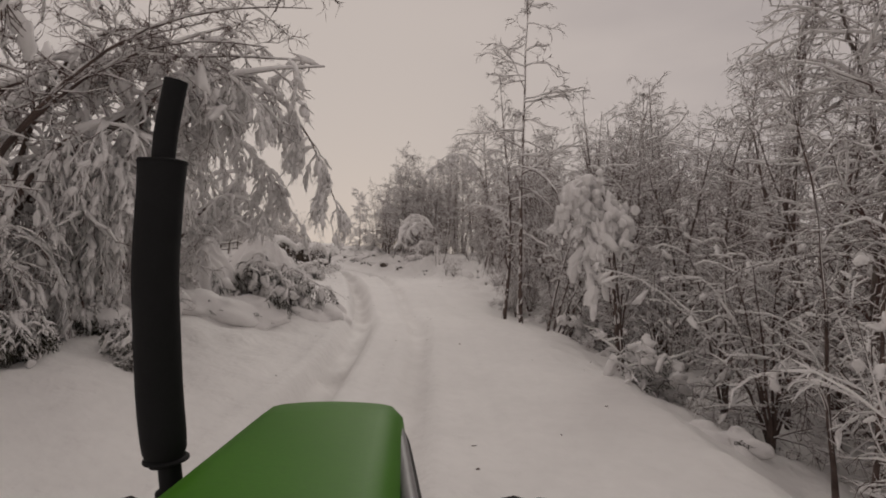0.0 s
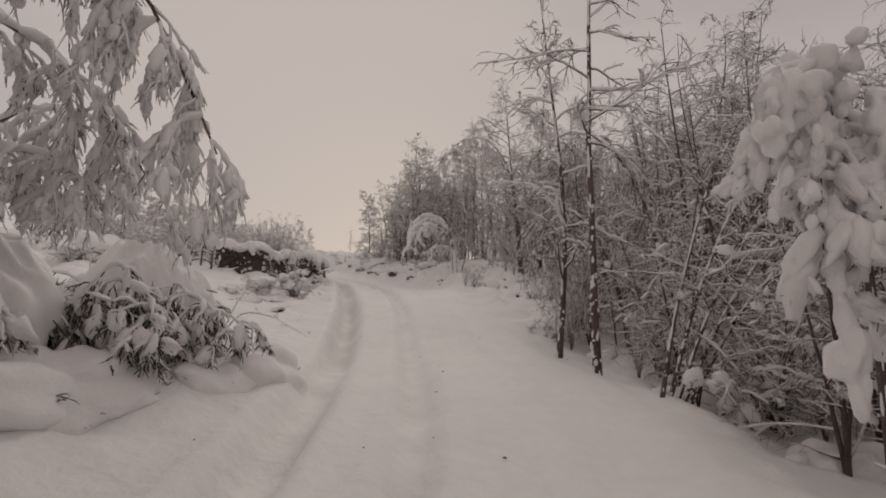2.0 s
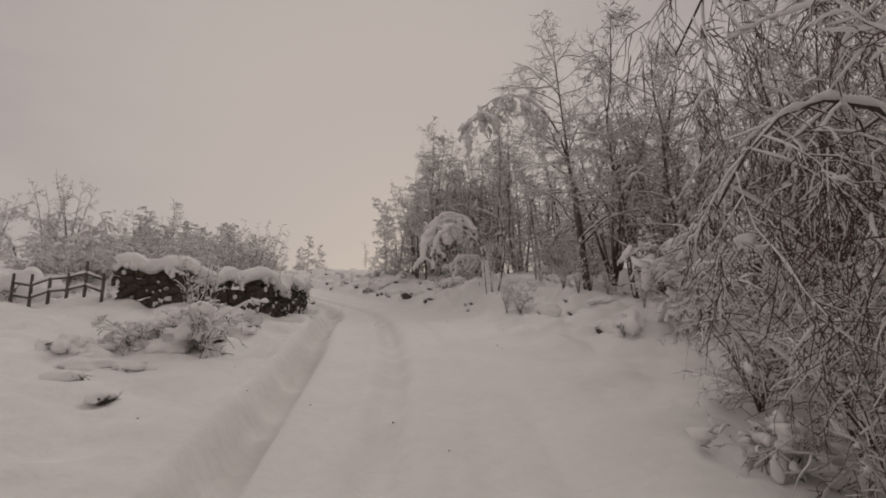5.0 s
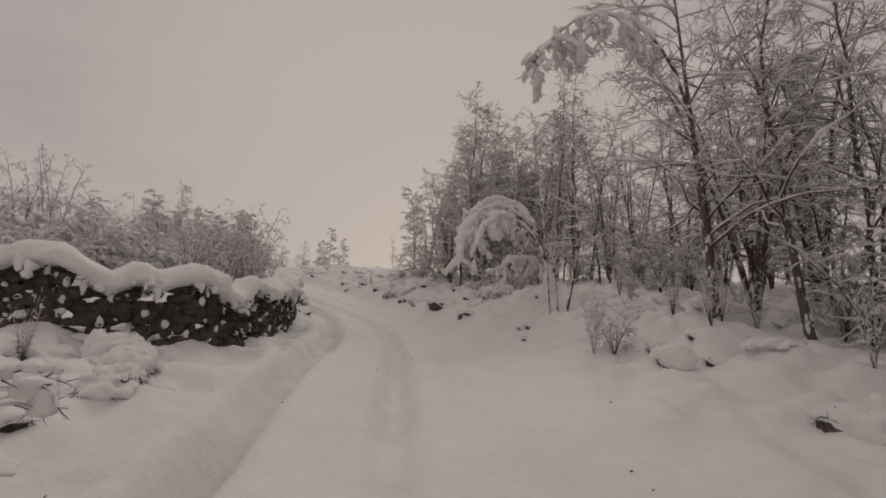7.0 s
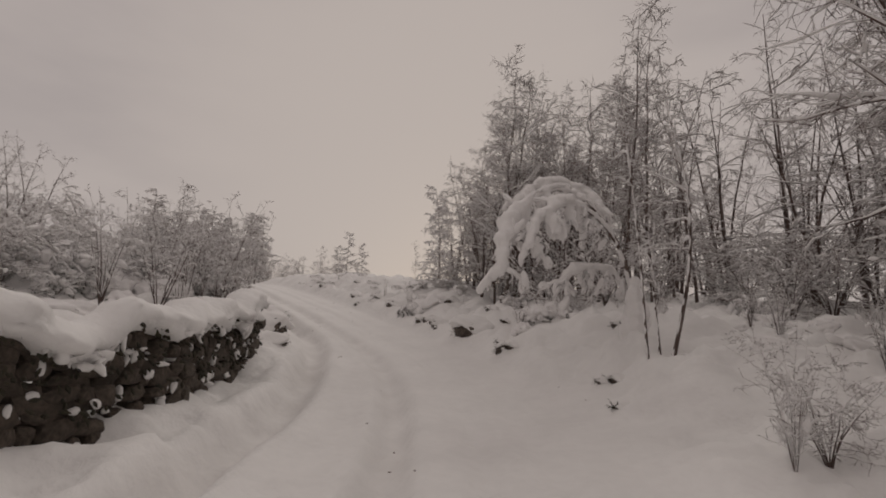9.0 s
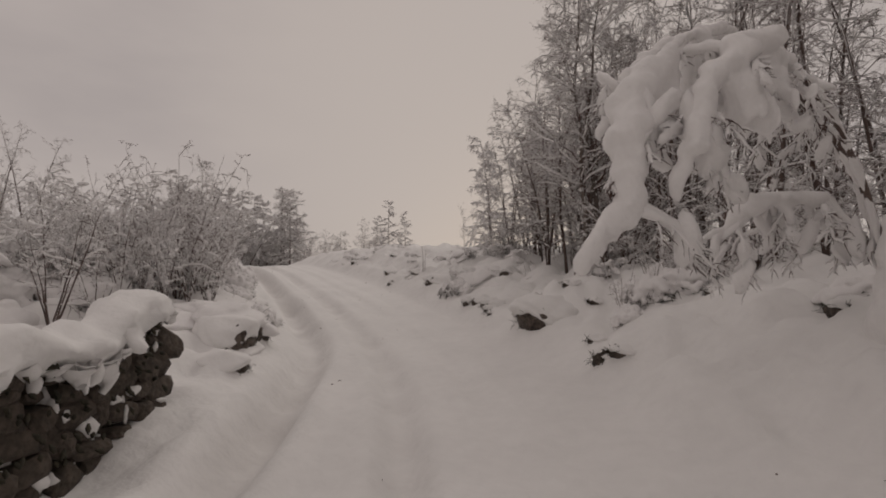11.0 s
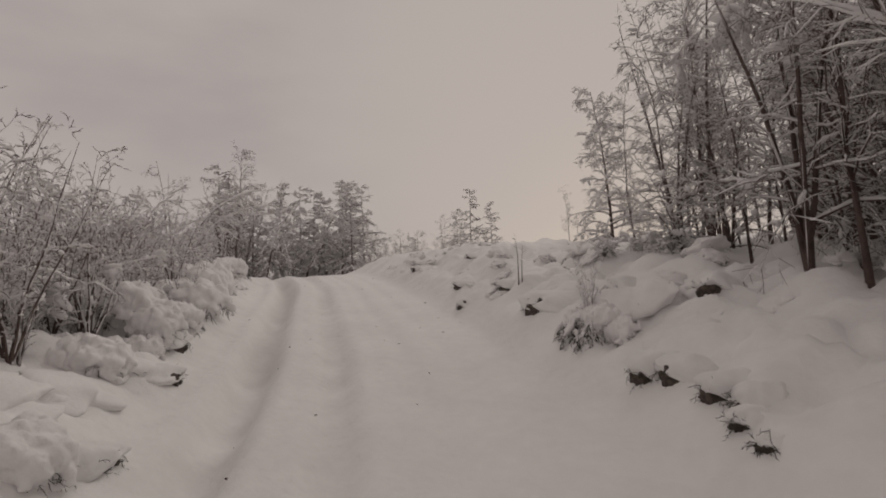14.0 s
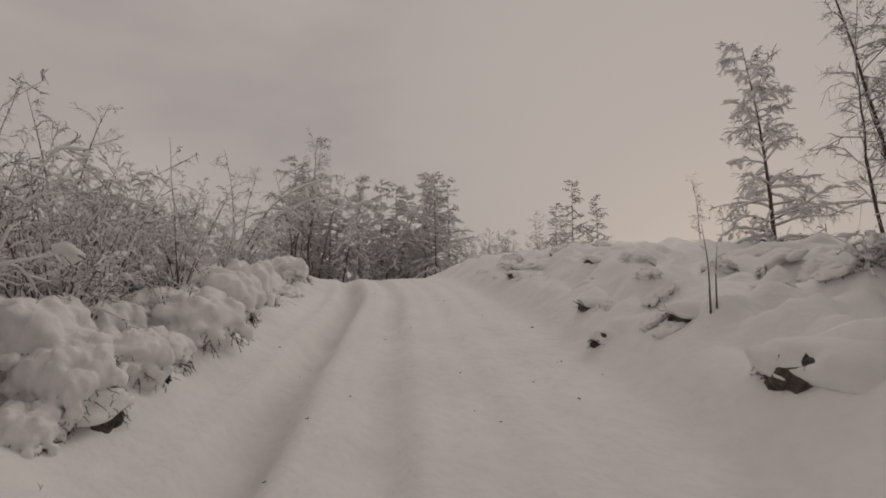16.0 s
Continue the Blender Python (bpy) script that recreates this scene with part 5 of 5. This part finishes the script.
# thin leaning saplings on the bank
special("sapling", 411, [[(-0.07, 39.1, 5.6), (0.33, 39.05, 7.45), (0.38, 39.05, 9.05), (-0.02, 39.1, 10.8), (-0.15, 39.1, 12.2)]],
        "thin leaning sapling with a little snow on one side", 0.045, (-0.07, 39.1, 5.6), group=BANK, lean=False, n1=14, h0=0.35, e1=45, L1=1.1, n2=5, n3=3, snow=0.018, rime=0.6, wander=0.2)
special("sapling", 417, [[(-0.52, 38.8, 5.7), (-0.66, 38.8, 8.3), (-0.85, 38.8, 10.0), (-0.95, 38.8, 11.6)], [(-0.25, 39.0, 5.6), (-0.38, 39.0, 7.3), (-0.30, 39.0, 8.8)]],
        "pair of thin bare saplings rising from the snowy bank", 0.03, (-0.5, 38.8, 5.6), group=BANK, lean=False, n1=14, h0=0.3, e1=48, L1=0.9, n2=5, n3=3, snow=0.016, rime=0.6, wander=0.2)
# bare stems that lean over the bank
special("hazel_clump", 419, [[(-6.9 + 0.27 * k, 60.3 + 0.25 * k, 8.0), (-7.25 + 0.25 * k, 60.4 + 0.2 * k, 12.0), (-8.5 + 0.42 * k, 60.7 + 0.2 * k, 17.2 - 0.25 * k)] for k in range(6)],
        "bare hazel stems leaning over the snowy bank", 0.04, (-6.6, 60.7, 8.0), group=BANK, lean=False, n1=16, h0=0.3, e1=40, L1=1.9, n2=6, n3=4, snow=0.014, cover=0.3, wander=0.2, rime=0.3)
# snowy tree behind the mound, its boughs hanging
special("drooping_tree", 418, [[(-10.9, 69.8, 8.5), (-10.95, 69.8, 12.5), (-11.15, 69.8, 15.6), (-11.5, 69.8, 18.2)]],
        "tall narrow tree with drooping snow-laden boughs", 0.11, (-10.9, 69.8, 8.4), group=BANK, lean=False, n1=62, h0=0.12, e1=14, L1=2.35, droop1=0.13, n2=8, n3=5, droop2=0.22, droop3=0.26,
        snow=0.036, shape=0.66, lumpy=160, lump=0.09, wander=0.2, cover=0.6, rime=0.3)
# a broken pair of stakes on the mound
special("stake", 412, [[(-10.58, 54.45, 7.9), (-10.57, 54.45, 8.7), (-10.62, 54.45, 9.2)], [(-10.52, 54.5, 7.9), (-10.50, 54.5, 8.6), (-10.46, 54.5, 8.95)]],
        "two thin weathered stakes standing in the snow", 0.018, (-10.58, 54.45, 7.9), "stake", lean=False, n1=2, h0=0.6, L1=0.15, n2=1, n3=0, snow=0.02)


# ---- fence by the wall ----
def build_fence():
    fence = tagged(new("fence"), "low dark wooden fence with snow on its rails", "fence")
    a, b = np.array((-11.3, 29.6)), np.array((-13.3, 28.8))
    for f in np.linspace(0, 1, 6):
        p = a + (b - a) * f
        g = float(ground(p[0], p[1], False)[0])
        q = np.array([[p[0], p[1], g - 0.1], [p[0] + 0.02, p[1], g + 0.5], [p[0] + 0.03, p[1], g + 0.85 + 0.15 * math.sin(f * 9)]])
        part("post", mesh_from("post", [tubes(q[None], np.array([[0.045, 0.045, 0.035]]), 7)], WOOD), fence)
    for h in (0.32, 0.66):
        q = np.array([[*(a + (b - a) * f), float(ground(*(a + (b - a) * f), False)[0]) + h] for f in np.linspace(0, 1, 6)])
        rail = part("rail", mesh_from("rail", [tubes(q[None], np.full((1, 6), 0.035), 6)], WOOD), fence)
        q[:, 2] += 0.05
        part("snow", mesh_from("rail_snow", [tubes(q[None], np.array([[0.02, 0.05, 0.03, 0.055, 0.04, 0.02]]), 6)], SNOW_LOAD), rail)


build_fence()


# ---- stone wall ----
def stone_block(rng, l, h, w):
    """A rounded, uneven field stone."""
    V = BALL.copy()
    k = rng.normal(size=(5, 3)) * 2.0
    V *= (1 + 0.22 * np.sin(V @ k.T + rng.uniform(0, 6, 5)).mean(1))[:, None]
    V = np.sign(V) * np.abs(V) ** 0.6 * np.array((l, w, h)) * 0.54
    V *= 1 + 0.05 * rng.standard_normal((len(V), 1))
    return mesh_from("stone", [(V, BALL_F)], STONE, False)


WALL = [(-11.3, 30.0), (-9.3, 30.9), (-7.75, 32.4), (-7.8, 35.2), (-8.4, 37.3), (-8.9, 39.4)]


def build_wall():
    rng = np.random.default_rng(5)
    pts = through_points([(x, y, 0) for x, y in WALL], 60)
    k = np.concatenate([[0], np.cumsum(np.hypot(*np.diff(pts[:, :2], axis=0).T))])
    top = tagged(new("wall_stone"), "dry-stone wall of brown field stones under a thick snow cap", "stone wall", kind="structure")
    shapes = [stone_block(rng, l, h, 0.34) for l, h in ((0.42, 0.22), (0.34, 0.2), (0.28, 0.17), (0.5, 0.24), (0.36, 0.27), (0.3, 0.25))]
    row_h = 0.2
    for r in range(6):
        x = rng.uniform(0, 0.2)
        while x < k[-1] - 0.2:
            w = rng.uniform(0.20, 0.50)
            p = [float(np.interp(x + w / 2, k, pts[:, c])) for c in (0, 1)]
            q = [float(np.interp(x + w / 2 + 0.1, k, pts[:, c])) for c in (0, 1)]
            g = float(ground(p[0], p[1], False)[0])
            ob = new("stone", shapes[int(rng.integers(0, 6))])
            ob.parent = top
            ob.matrix_world = (Matrix.Translation((p[0] + rng.normal(0, 0.03), p[1], g - 0.12 + (r + 0.5) * row_h + rng.normal(0, 0.03)))
                               @ Matrix.Rotation(math.atan2(q[1] - p[1], q[0] - p[0]) + rng.normal(0, 0.08), 4, "Z")
                               @ Matrix.Rotation(rng.normal(0, 0.2), 4, "Y") @ Matrix.Diagonal((w / 0.36, rng.uniform(0.85, 1.15), rng.uniform(0.8, 1.25), 1)))
            x += w
    n = len(pts)
    line = pts.copy()
    line[:, 2] = ground(pts[:, 0], pts[:, 1], False) + 0.5
    part("core", mesh_from("wall_core", [tubes(line[None], np.full((1, n), 0.16), 6)], STONE), top, "dark rubble between the stones")
    cap = line.copy()
    cap[:, 2] += 0.66
    u = np.linspace(0, n - 1, 140)
    q = np.stack([np.interp(u, np.arange(n), cap[:, c]) for c in range(3)], 1)
    t = unit(np.gradient(q, axis=0))
    out = unit(np.cross(t, [0, 0, 1.0]))
    TRACK_SIDE = 1.0        # the wall runs up the left of the track, so its right faces the track
    ang = np.linspace(0, 2 * np.pi, 19)[:-1]
    U, A = np.meshgrid(u, ang, indexing="ij")
    rad = 1 + 0.22 * lattice(U * 0.45, A * 1.2, 3) + 0.16 * lattice(U * 1.1, A * 2.4, 8)
    rad = rad * np.clip(np.minimum(np.arange(140), 139 - np.arange(140)) / 4.0, 0.02, 1)[:, None] ** 0.5
    V = q[:, None] + (0.40 * np.cos(ang) * rad)[:, :, None] * out[:, None] + (np.where(np.sin(ang) > 0, 0.26, 0.20) * np.sin(ang) * rad)[:, :, None] * np.array((0, 0, 1.0))
    i, j = np.meshgrid(np.arange(139), np.arange(18), indexing="ij")
    F = np.stack([i * 18 + j, i * 18 + (j + 1) % 18, (i + 1) * 18 + (j + 1) % 18, (i + 1) * 18 + j], -1).reshape(-1, 4)
    # tongues of snow that hang over the edge, and ivy between them
    m = 150
    i = np.clip(np.rint(rng.choice(rng.uniform(3, 136, 26), m) + rng.normal(0, 2.2, m)), 3, 136).astype(int)
    side = np.where(rng.random(m) < 0.75, 1.0, -1.0) * TRACK_SIDE
    p = q[i] + out[i] * (side * rng.uniform(0.22, 0.33, m))[:, None] - np.array((0, 0, 1.0)) * rng.uniform(0.02, 0.12, (m, 1))
    D = shoots(rng, p, unit(out[i] * (0.25 * side)[:, None] - np.array((0, 0, 1.0)) + rng.normal(0, 0.25, (m, 3))), 0.06 + 0.30 * rng.random(m) ** 2, 4, 0.3, 0.35)
    drip = tubes(D, rng.uniform(0.03, 0.11, (m, 1)) * rng.uniform(0.65, 1.4, (m, 5)) * np.array([[1.3, 1.1, 1.0, 0.8, 0.35]]), 7)
    m = 420
    i = rng.integers(3, 136, m)
    p = q[i] + out[i] * (TRACK_SIDE * rng.uniform(0.20, 0.27, m))[:, None] - np.array((0, 0, 1.0)) * (rng.random((m, 1)) ** 1.6 * 0.9 + 0.05)
    L = shoots(rng, p, unit(out[i] * (0.8 * TRACK_SIDE) + rng.normal(0, 0.6, (m, 3)) - np.array((0, 0, 0.5))), rng.uniform(0.05, 0.13, m), 2, 0.3, 0.2)
    tagged(part("ivy", mesh_from("ivy", [tubes(L, np.full((m, 1), 0.028) * np.array([[0.4, 1.0, 0.15]]), 4)], LEAF_DARK), top, "dark ivy leaves on the wall face"), kind="stuff")
    tagged(part("snow_tongue", mesh_from("wall_tongues", [drip], SNOW), top, "tongues of snow hanging from the cap"), kind="stuff")
    me = mesh_from("wall_snow", [(V.reshape(-1, 3), F)], SNOW)
    part("snow_cap", me, top, "thick rounded snow cap")
    # snow stuck in the joints of the face
    many = 260
    c = rng.integers(0, n, many)
    cc = line[c] + np.stack([rng.uniform(-0.05, 0.21, many), rng.uniform(-0.15, 0.1, many), rng.uniform(-0.55, 0.6, many)], 1)
    ss = rng.uniform([0.02, 0.02, 0.03], [0.09, 0.09, 0.11], (many, 3))
    tagged(part("snow_patch", mesh_from("wall_patches", [lumps(rng, cc, ss, 0.4)], SNOW), top), kind="stuff")


build_wall()


# ---- rocks ----
def boulder(x, y, size, seed, cover=1.0, kind="boulder"):
    """A rock, or a dark gap built as one, in the bank with a lip of snow over it; its dark face looks at the track."""
    rng = np.random.default_rng(seed)
    s, d, _ = track_coords(x, y)
    i = int(np.clip((s[0] + S0) / 0.5, 0, len(TAN) - 1))
    way = Vector((-TAN[i][1], TAN[i][0])) * (1 if d[0] > 0 else -1)       # towards the track
    turn = math.atan2(way.y, way.x) - math.pi / 2 + rng.normal(0, 0.25)
    g = float(ground(x, y, False)[0]) - (0.66 * size[2] if kind == "boulder" else 0.0)
    top = tagged(new(kind), "brown rock, or dark gap built as rock, showing under a lip of snow in the bank", "rock", "rocks of the bank")
    top.matrix_world = Matrix.Translation((x, y, g)) @ Matrix.Rotation(turn, 4, "Z")
    a, b, c = size
    B0, F0 = (BALL4, BALL4_F) if kind == "boulder" else (BALL3, BALL3_F)
    V = B0.copy()
    k = rng.normal(size=(6, 3)) * 2.2
    V *= (1 + 0.24 * np.sin(V @ k.T + rng.uniform(0, 6, 6)).mean(1))[:, None]
    V *= (1 + 0.16 * np.sin(V @ (rng.normal(size=(3, 6)) * 7)).mean(1))[:, None] + 0.025 * rng.standard_normal((len(V), 1))
    V = V * np.array((a, b, c)) + np.array((0, -0.15 * b, 0.1 * c))
    part("rock", mesh_from("rock", [(V, F0)], ROCK, False), top)
    W = B0.copy()
    k = rng.normal(size=(6, 3)) * 2.4
    W *= (1 + 0.20 * cover * np.sin(W @ k.T + rng.uniform(0, 6, 6)).mean(1))[:, None]
    W *= 1 + 0.12 * np.sin(W @ (rng.normal(size=(3, 4)) * 6)).mean(1)[:, None]
    rag = sum(np.sin(W[:, 0] * f + rng.uniform(0, 6)) / n for f, n in ((4.0, 2.0), (9.0, 3.0), (17.0, 5.0)))     # ragged front edge
    W = W * np.array((a * 1.35, b * 1.8, c * 0.72)) + np.array((0, -0.85 * b, 0.72 * c))
    W[:, 1] += 0.22 * b * rag * np.clip(B0[:, 1] + 0.3, 0, 1)
    W[:, 2] += 0.26 * c * rag * np.clip(B0[:, 1], 0, 1) - 1.0 * c * np.clip(np.abs(B0[:, 0]) - 0.4, 0, 1)
    part("snow_lip", mesh_from("rock_snow", [(W, F0)], SNOW), top)
    n = int(14 + 40 * min(a, 0.5))
    u = rng.uniform(-1.0, 1.0, n)
    p = np.stack([u * a, b * np.sqrt(1 - u * u) * 0.75, c * rng.uniform(-0.1, 0.7, n)], 1)
    P = shoots(rng, p, unit(np.stack([rng.normal(0, 0.6, n), rng.uniform(0.2, 0.8, n), rng.normal(0.2, 0.7, n)], 1)), rng.uniform(0.05, 0.16, n), 3, 0.15, 0.25)
    Q, v, _, _ = offshoots(rng, P, 4, 0.2, 1.0, 45, 0.8)
    C = shoots(rng, Q, v, rng.uniform(0.02, 0.05, len(Q)), 1, 0.1, 0.1)
    twigs = [tubes(P, np.full((n, 1), 0.003) * np.array([[1.2, 1.0, 0.8, 0.4]]), 3), tubes(C, np.full((len(C), 1), 0.003) * np.array([[1.0, 0.3]]), 3)]
    tagged(part("heather", mesh_from("heather", twigs, LEAF_DARK), top, "dark heather twigs at the rock's foot"), kind="stuff")
    return top


for i, (x, y, a, b, c) in enumerate(ROCKS):
    boulder(x, y, (a, b, c), 700 + i)


# small rocks under snow lips, added to stand for dark gaps in the banks
def scatter_rocks(seed, count, s_lo, s_hi, d_lo, d_hi):
    rng = np.random.default_rng(seed)
    for _ in range(count):
        x, y, _z = spot(rng.uniform(s_lo, s_hi), rng.uniform(d_lo, d_hi))
        r = rng.uniform(0.08, 0.17)
        boulder(x, y, (r * rng.uniform(1, 1.6), r, r * rng.uniform(0.7, 1.1)), int(rng.integers(1e6)), kind="stone")


scatter_rocks(31, 5, 56, 66, 3.0, 5.5)
scatter_rocks(32, 4, 38, 44, 3.4, 6.0)
scatter_rocks(33, 4, 47, 64, -3.6, -3.1)
scatter_rocks(34, 5, 24, 32, -6, -4)
# heather and bramble that show under the snow of the banks
wood(42, 4, 26, 33, -6.6, -4.6, ["bush", "shoots", "bush"], (0.35, 0.6), "bushes before the wall", 0.6)
buried_bush(10, -7.9, 52.0, 0.7, 0.45, 1.2, "tufts in the bank", 0.14)
for i, x, y, w, h in ((12, -2.7, 45.0, 0.6, 0.6), (13, -2.2, 45.3, 0.7, 0.7), (14, -3.1, 44.5, 0.35, 0.4), (15, -8.55, 51.85, 0.45, 0.6), (13, -8.25, 51.55, 0.36, 0.62), (12, -7.95, 51.35, 0.3, 0.4), (9, -7.2, 51.2, 0.6, 0.35)):
    buried_bush(i, x, y, w, h, 3 * x, "tufts in the bank", 0.05)
stand("shoots", 1, -8.5, 51.7, 0.4, 0.45, "tufts in the bank")
stand("thicket", 2, 0.7, 35.0, 0.4, 0.5, "tufts in the bank")
stand("shoots", 2, 0.2, 34.6, 0.4, 0.6, "tufts in the bank")
for kind, i, x, y, k in (("wands", 0, -2.6, 45.2, 0.55), ("shoots", 1, -2.2, 45.8, 0.6), ("thicket", 0, -1.7, 45.4, 0.45), ("wands", 2, -3.2, 44.6, 0.4)):
    stand(kind, i, x, y, 5 * x, k, "tufts in the bank")
stand("bush", 0, -6.3, 26.0, 0.4, 0.8, "bushes before the wall")
stand("shoots", 0, -6.6, 26.3, 0.4, 0.9, "bushes before the wall")


# ---- twig and leaf scraps on the track ----
def scraps():
    rng = np.random.default_rng(77)
    n = 110
    P = np.array([spot(rng.uniform(2, 70), rng.normal(0, 2.2)) for _ in range(n)])
    P[:, 2] = ground(P[:, 0], P[:, 1]) + 0.006
    S = rng.uniform([0.008, 0.005, 0.005], [0.032, 0.012, 0.010], (n, 3))
    a = rng.uniform(0, 6.28, n)
    ob = new("twig_scraps", mesh_from("scraps", [lumps(rng, P, S, 0.4, np.stack([np.cos(a), np.sin(a), 0 * a], 1))], TWIG))
    tagged(ob, "dark scraps of twig and leaf scattered on the snow", "debris", kind="stuff")


scraps()


# ---- tractor, where it stands at the start of the drive ----
FIRST = look(*PATH[0][1:])
tractor = tagged(new("tractor"), "green tractor front with rounded bonnet and tall black exhaust", "tractor")
tractor.matrix_world = FIRST @ Matrix.Translation((-0.45, 0, 0))


def tractor_point(right, up, ahead):
    """From the driver's eye: metres to the right, up and ahead, in the tractor's own axes."""
    return (right + 0.45, up, -ahead)


def build_tractor():
    # bonnet: a lofted skin of rounded cross-sections
    rows = []
    for ahead, half, z in ((0.75, 0.41, -0.63), (1.2, 0.385, -0.636), (1.7, 0.352, -0.636), (2.1, 0.325, -0.634), (2.26, 0.318, -0.640), (2.36, 0.30, -0.675), (2.42, 0.27, -0.79), (2.43, 0.26, -1.05)):
        prof = []
        for u in np.linspace(-1, 1, 21):
            a = abs(u)
            x = half * math.copysign(min(a / 0.72, 1.0) * 0.93 + 0.07 * max(0, (a - 0.5) / 0.5), u)
            drop = 0.0 if a < 0.55 else ((a - 0.55) / 0.45) ** 2 * 0.42
            prof.append(tractor_point(x - 0.465 + (0.0 if u > 0 else 0.008 * abs(u)), z - drop - 0.015 * (a / 0.6) ** 2, ahead))
        rows.append(prof)
    V = np.array(rows).reshape(-1, 3)
    n = 21
    F = np.array([(r * n + c, r * n + c + 1, (r + 1) * n + c + 1, (r + 1) * n + c) for r in range(len(rows) - 1) for c in range(n - 1)])
    bonnet = part("bonnet", mesh_from("bonnet", [(V, F)], GREEN), tractor, "smooth glossy green bonnet")
    line = through_points([tractor_point(0.02, -0.78, 0.8), tractor_point(-0.08, -0.74, 1.45), tractor_point(-0.165, -0.73, 2.05), tractor_point(-0.19, -0.735, 2.22), tractor_point(-0.23, -0.76, 2.34)], 24)
    part("trim_strip", mesh_from("trim", [tubes(line[None], np.full((1, 24), 0.028), 8)], GREY), bonnet, "grey edge trim")
    line = line + np.array(tractor_point(0.022, -0.03, 0.0)) - np.array(tractor_point(0, 0, 0))
    part("seal_strip", mesh_from("seal", [tubes(line[None], np.full((1, 24), 0.022), 8)], RUBBER), bonnet, "black rubber seal under the trim")
    # exhaust stack
    def turned(name, pts, radii, parent, mat=BLACK, label=""):
        q = through_points([tractor_point(*p) for p in pts], len(radii))
        return part(name, mesh_from(name, [tubes(q[None], np.array([radii]), 24)], mat), parent, label)
    ax = 1.8
    px = lambda x, y: ((x - 781) / 953 * ax, (441 - y) / 953 * ax, ax)
    stack = turned("muffler", [px(291, 822), px(279, 700), px(271, 480), px(285, 285)], [0.05, 0.068, 0.071] + [0.072] * 17 + [0.074, 0.076], tractor, label="long black muffler")
    turned("tail_pipe", [px(285, 290), px(291, 230), px(309, 143)], [0.037] * 12, stack)
    for y, x, r in ((287, 285, 0.079), (812, 291, 0.072)):
        turned("flange", [px(x, y + 5), px(x, y - 4)], [0.06, r, r, 0.06], stack)
    turned("down_pipe", [px(296, 815), px(303, 890), px(310, 1000)], [0.036] * 8, stack)
    turned("clamp", [px(303, 858), px(304, 885)], [0.03, 0.055, 0.055, 0.03], stack)

    def box(name, c, s, mat, parent, label="", bevel=0.03):
        bm = bmesh.new()
        bmesh.ops.create_cube(bm, size=1)
        for v in bm.verts:
            p = tractor_point(c[0] + v.co.x * s[0], c[1] + v.co.y * s[1], c[2] + v.co.z * s[2])
            v.co = p
        bmesh.ops.bevel(bm, geom=bm.edges[:], offset=bevel, segments=2, affect="EDGES")
        bmesh.ops.recalc_face_normals(bm, faces=bm.faces[:])
        return part(name, bm, parent, label, mat)
    box("engine_block", (-0.45, -1.15, 1.5), (0.40, 0.55, 1.5), BLACK, tractor)
    box("front_axle", (-0.45, -1.66, 2.15), (1.5, 0.14, 0.16), BLACK, tractor)
    for side in (-0.83, 0.83):
        ring = []
        a = np.linspace(0, 2 * np.pi, 37)[:-1]
        for w, r in ((-0.17, 0.33), (-0.18, 0.48), (-0.13, 0.555), (0, 0.57), (0.13, 0.555), (0.18, 0.48), (0.17, 0.33)):
            ring.append([tractor_point(-0.45 + side + w, -1.66 + r * math.sin(t), 2.15 + r * math.cos(t)) for t in a])
        V = np.array(ring).reshape(-1, 3)
        F = np.array([(i * 36 + j, i * 36 + (j + 1) % 36, (i + 1) * 36 + (j + 1) % 36, (i + 1) * 36 + j) for i in range(6) for j in range(36)])
        wheel = part("wheel", mesh_from("tyre", [(V, F)], RUBBER), tractor)
        lug = []
        for k in range(20):
            t, off = k * math.pi / 10, (0.07 if k % 2 else -0.07)
            lug.append([tractor_point(-0.45 + side + off + w, -1.66 + r * math.sin(t + w * 0.9), 2.15 + r * math.cos(t + w * 0.9)) for w, r in ((-0.11, 0.57), (0.0, 0.595), (0.11, 0.57))])
        L = np.array(lug)
        for one in L:
            part("tread_lug", mesh_from("lug", [tubes(one[None], np.full((1, 3), 0.025), 4)], RUBBER), wheel)
        bm = bmesh.new()
        bmesh.ops.create_cone(bm, cap_ends=True, segments=28, radius1=0.34, radius2=0.22, depth=0.22)
        for v in bm.verts:
            v.co = Vector(tractor_point(-0.45 + side + v.co.z * math.copysign(1, side) * 0.8, -1.66 + v.co.y, 2.15 + v.co.x))
        bmesh.ops.recalc_face_normals(bm, faces=bm.faces[:])
        part("rim", bm, wheel, "grey wheel rim", GREY)
    box("bulkhead", (-0.465, -0.98, 0.80), (0.66, 0.62, 0.05), BLACK, tractor, "black bulkhead behind the bonnet")
    for side in (-0.34, 0.30):
        box("side_panel", (-0.465 + side * 0.86, -1.13, 1.45), (0.03, 0.34, 1.3), BLACK, tractor, "black side grille")

build_tractor()
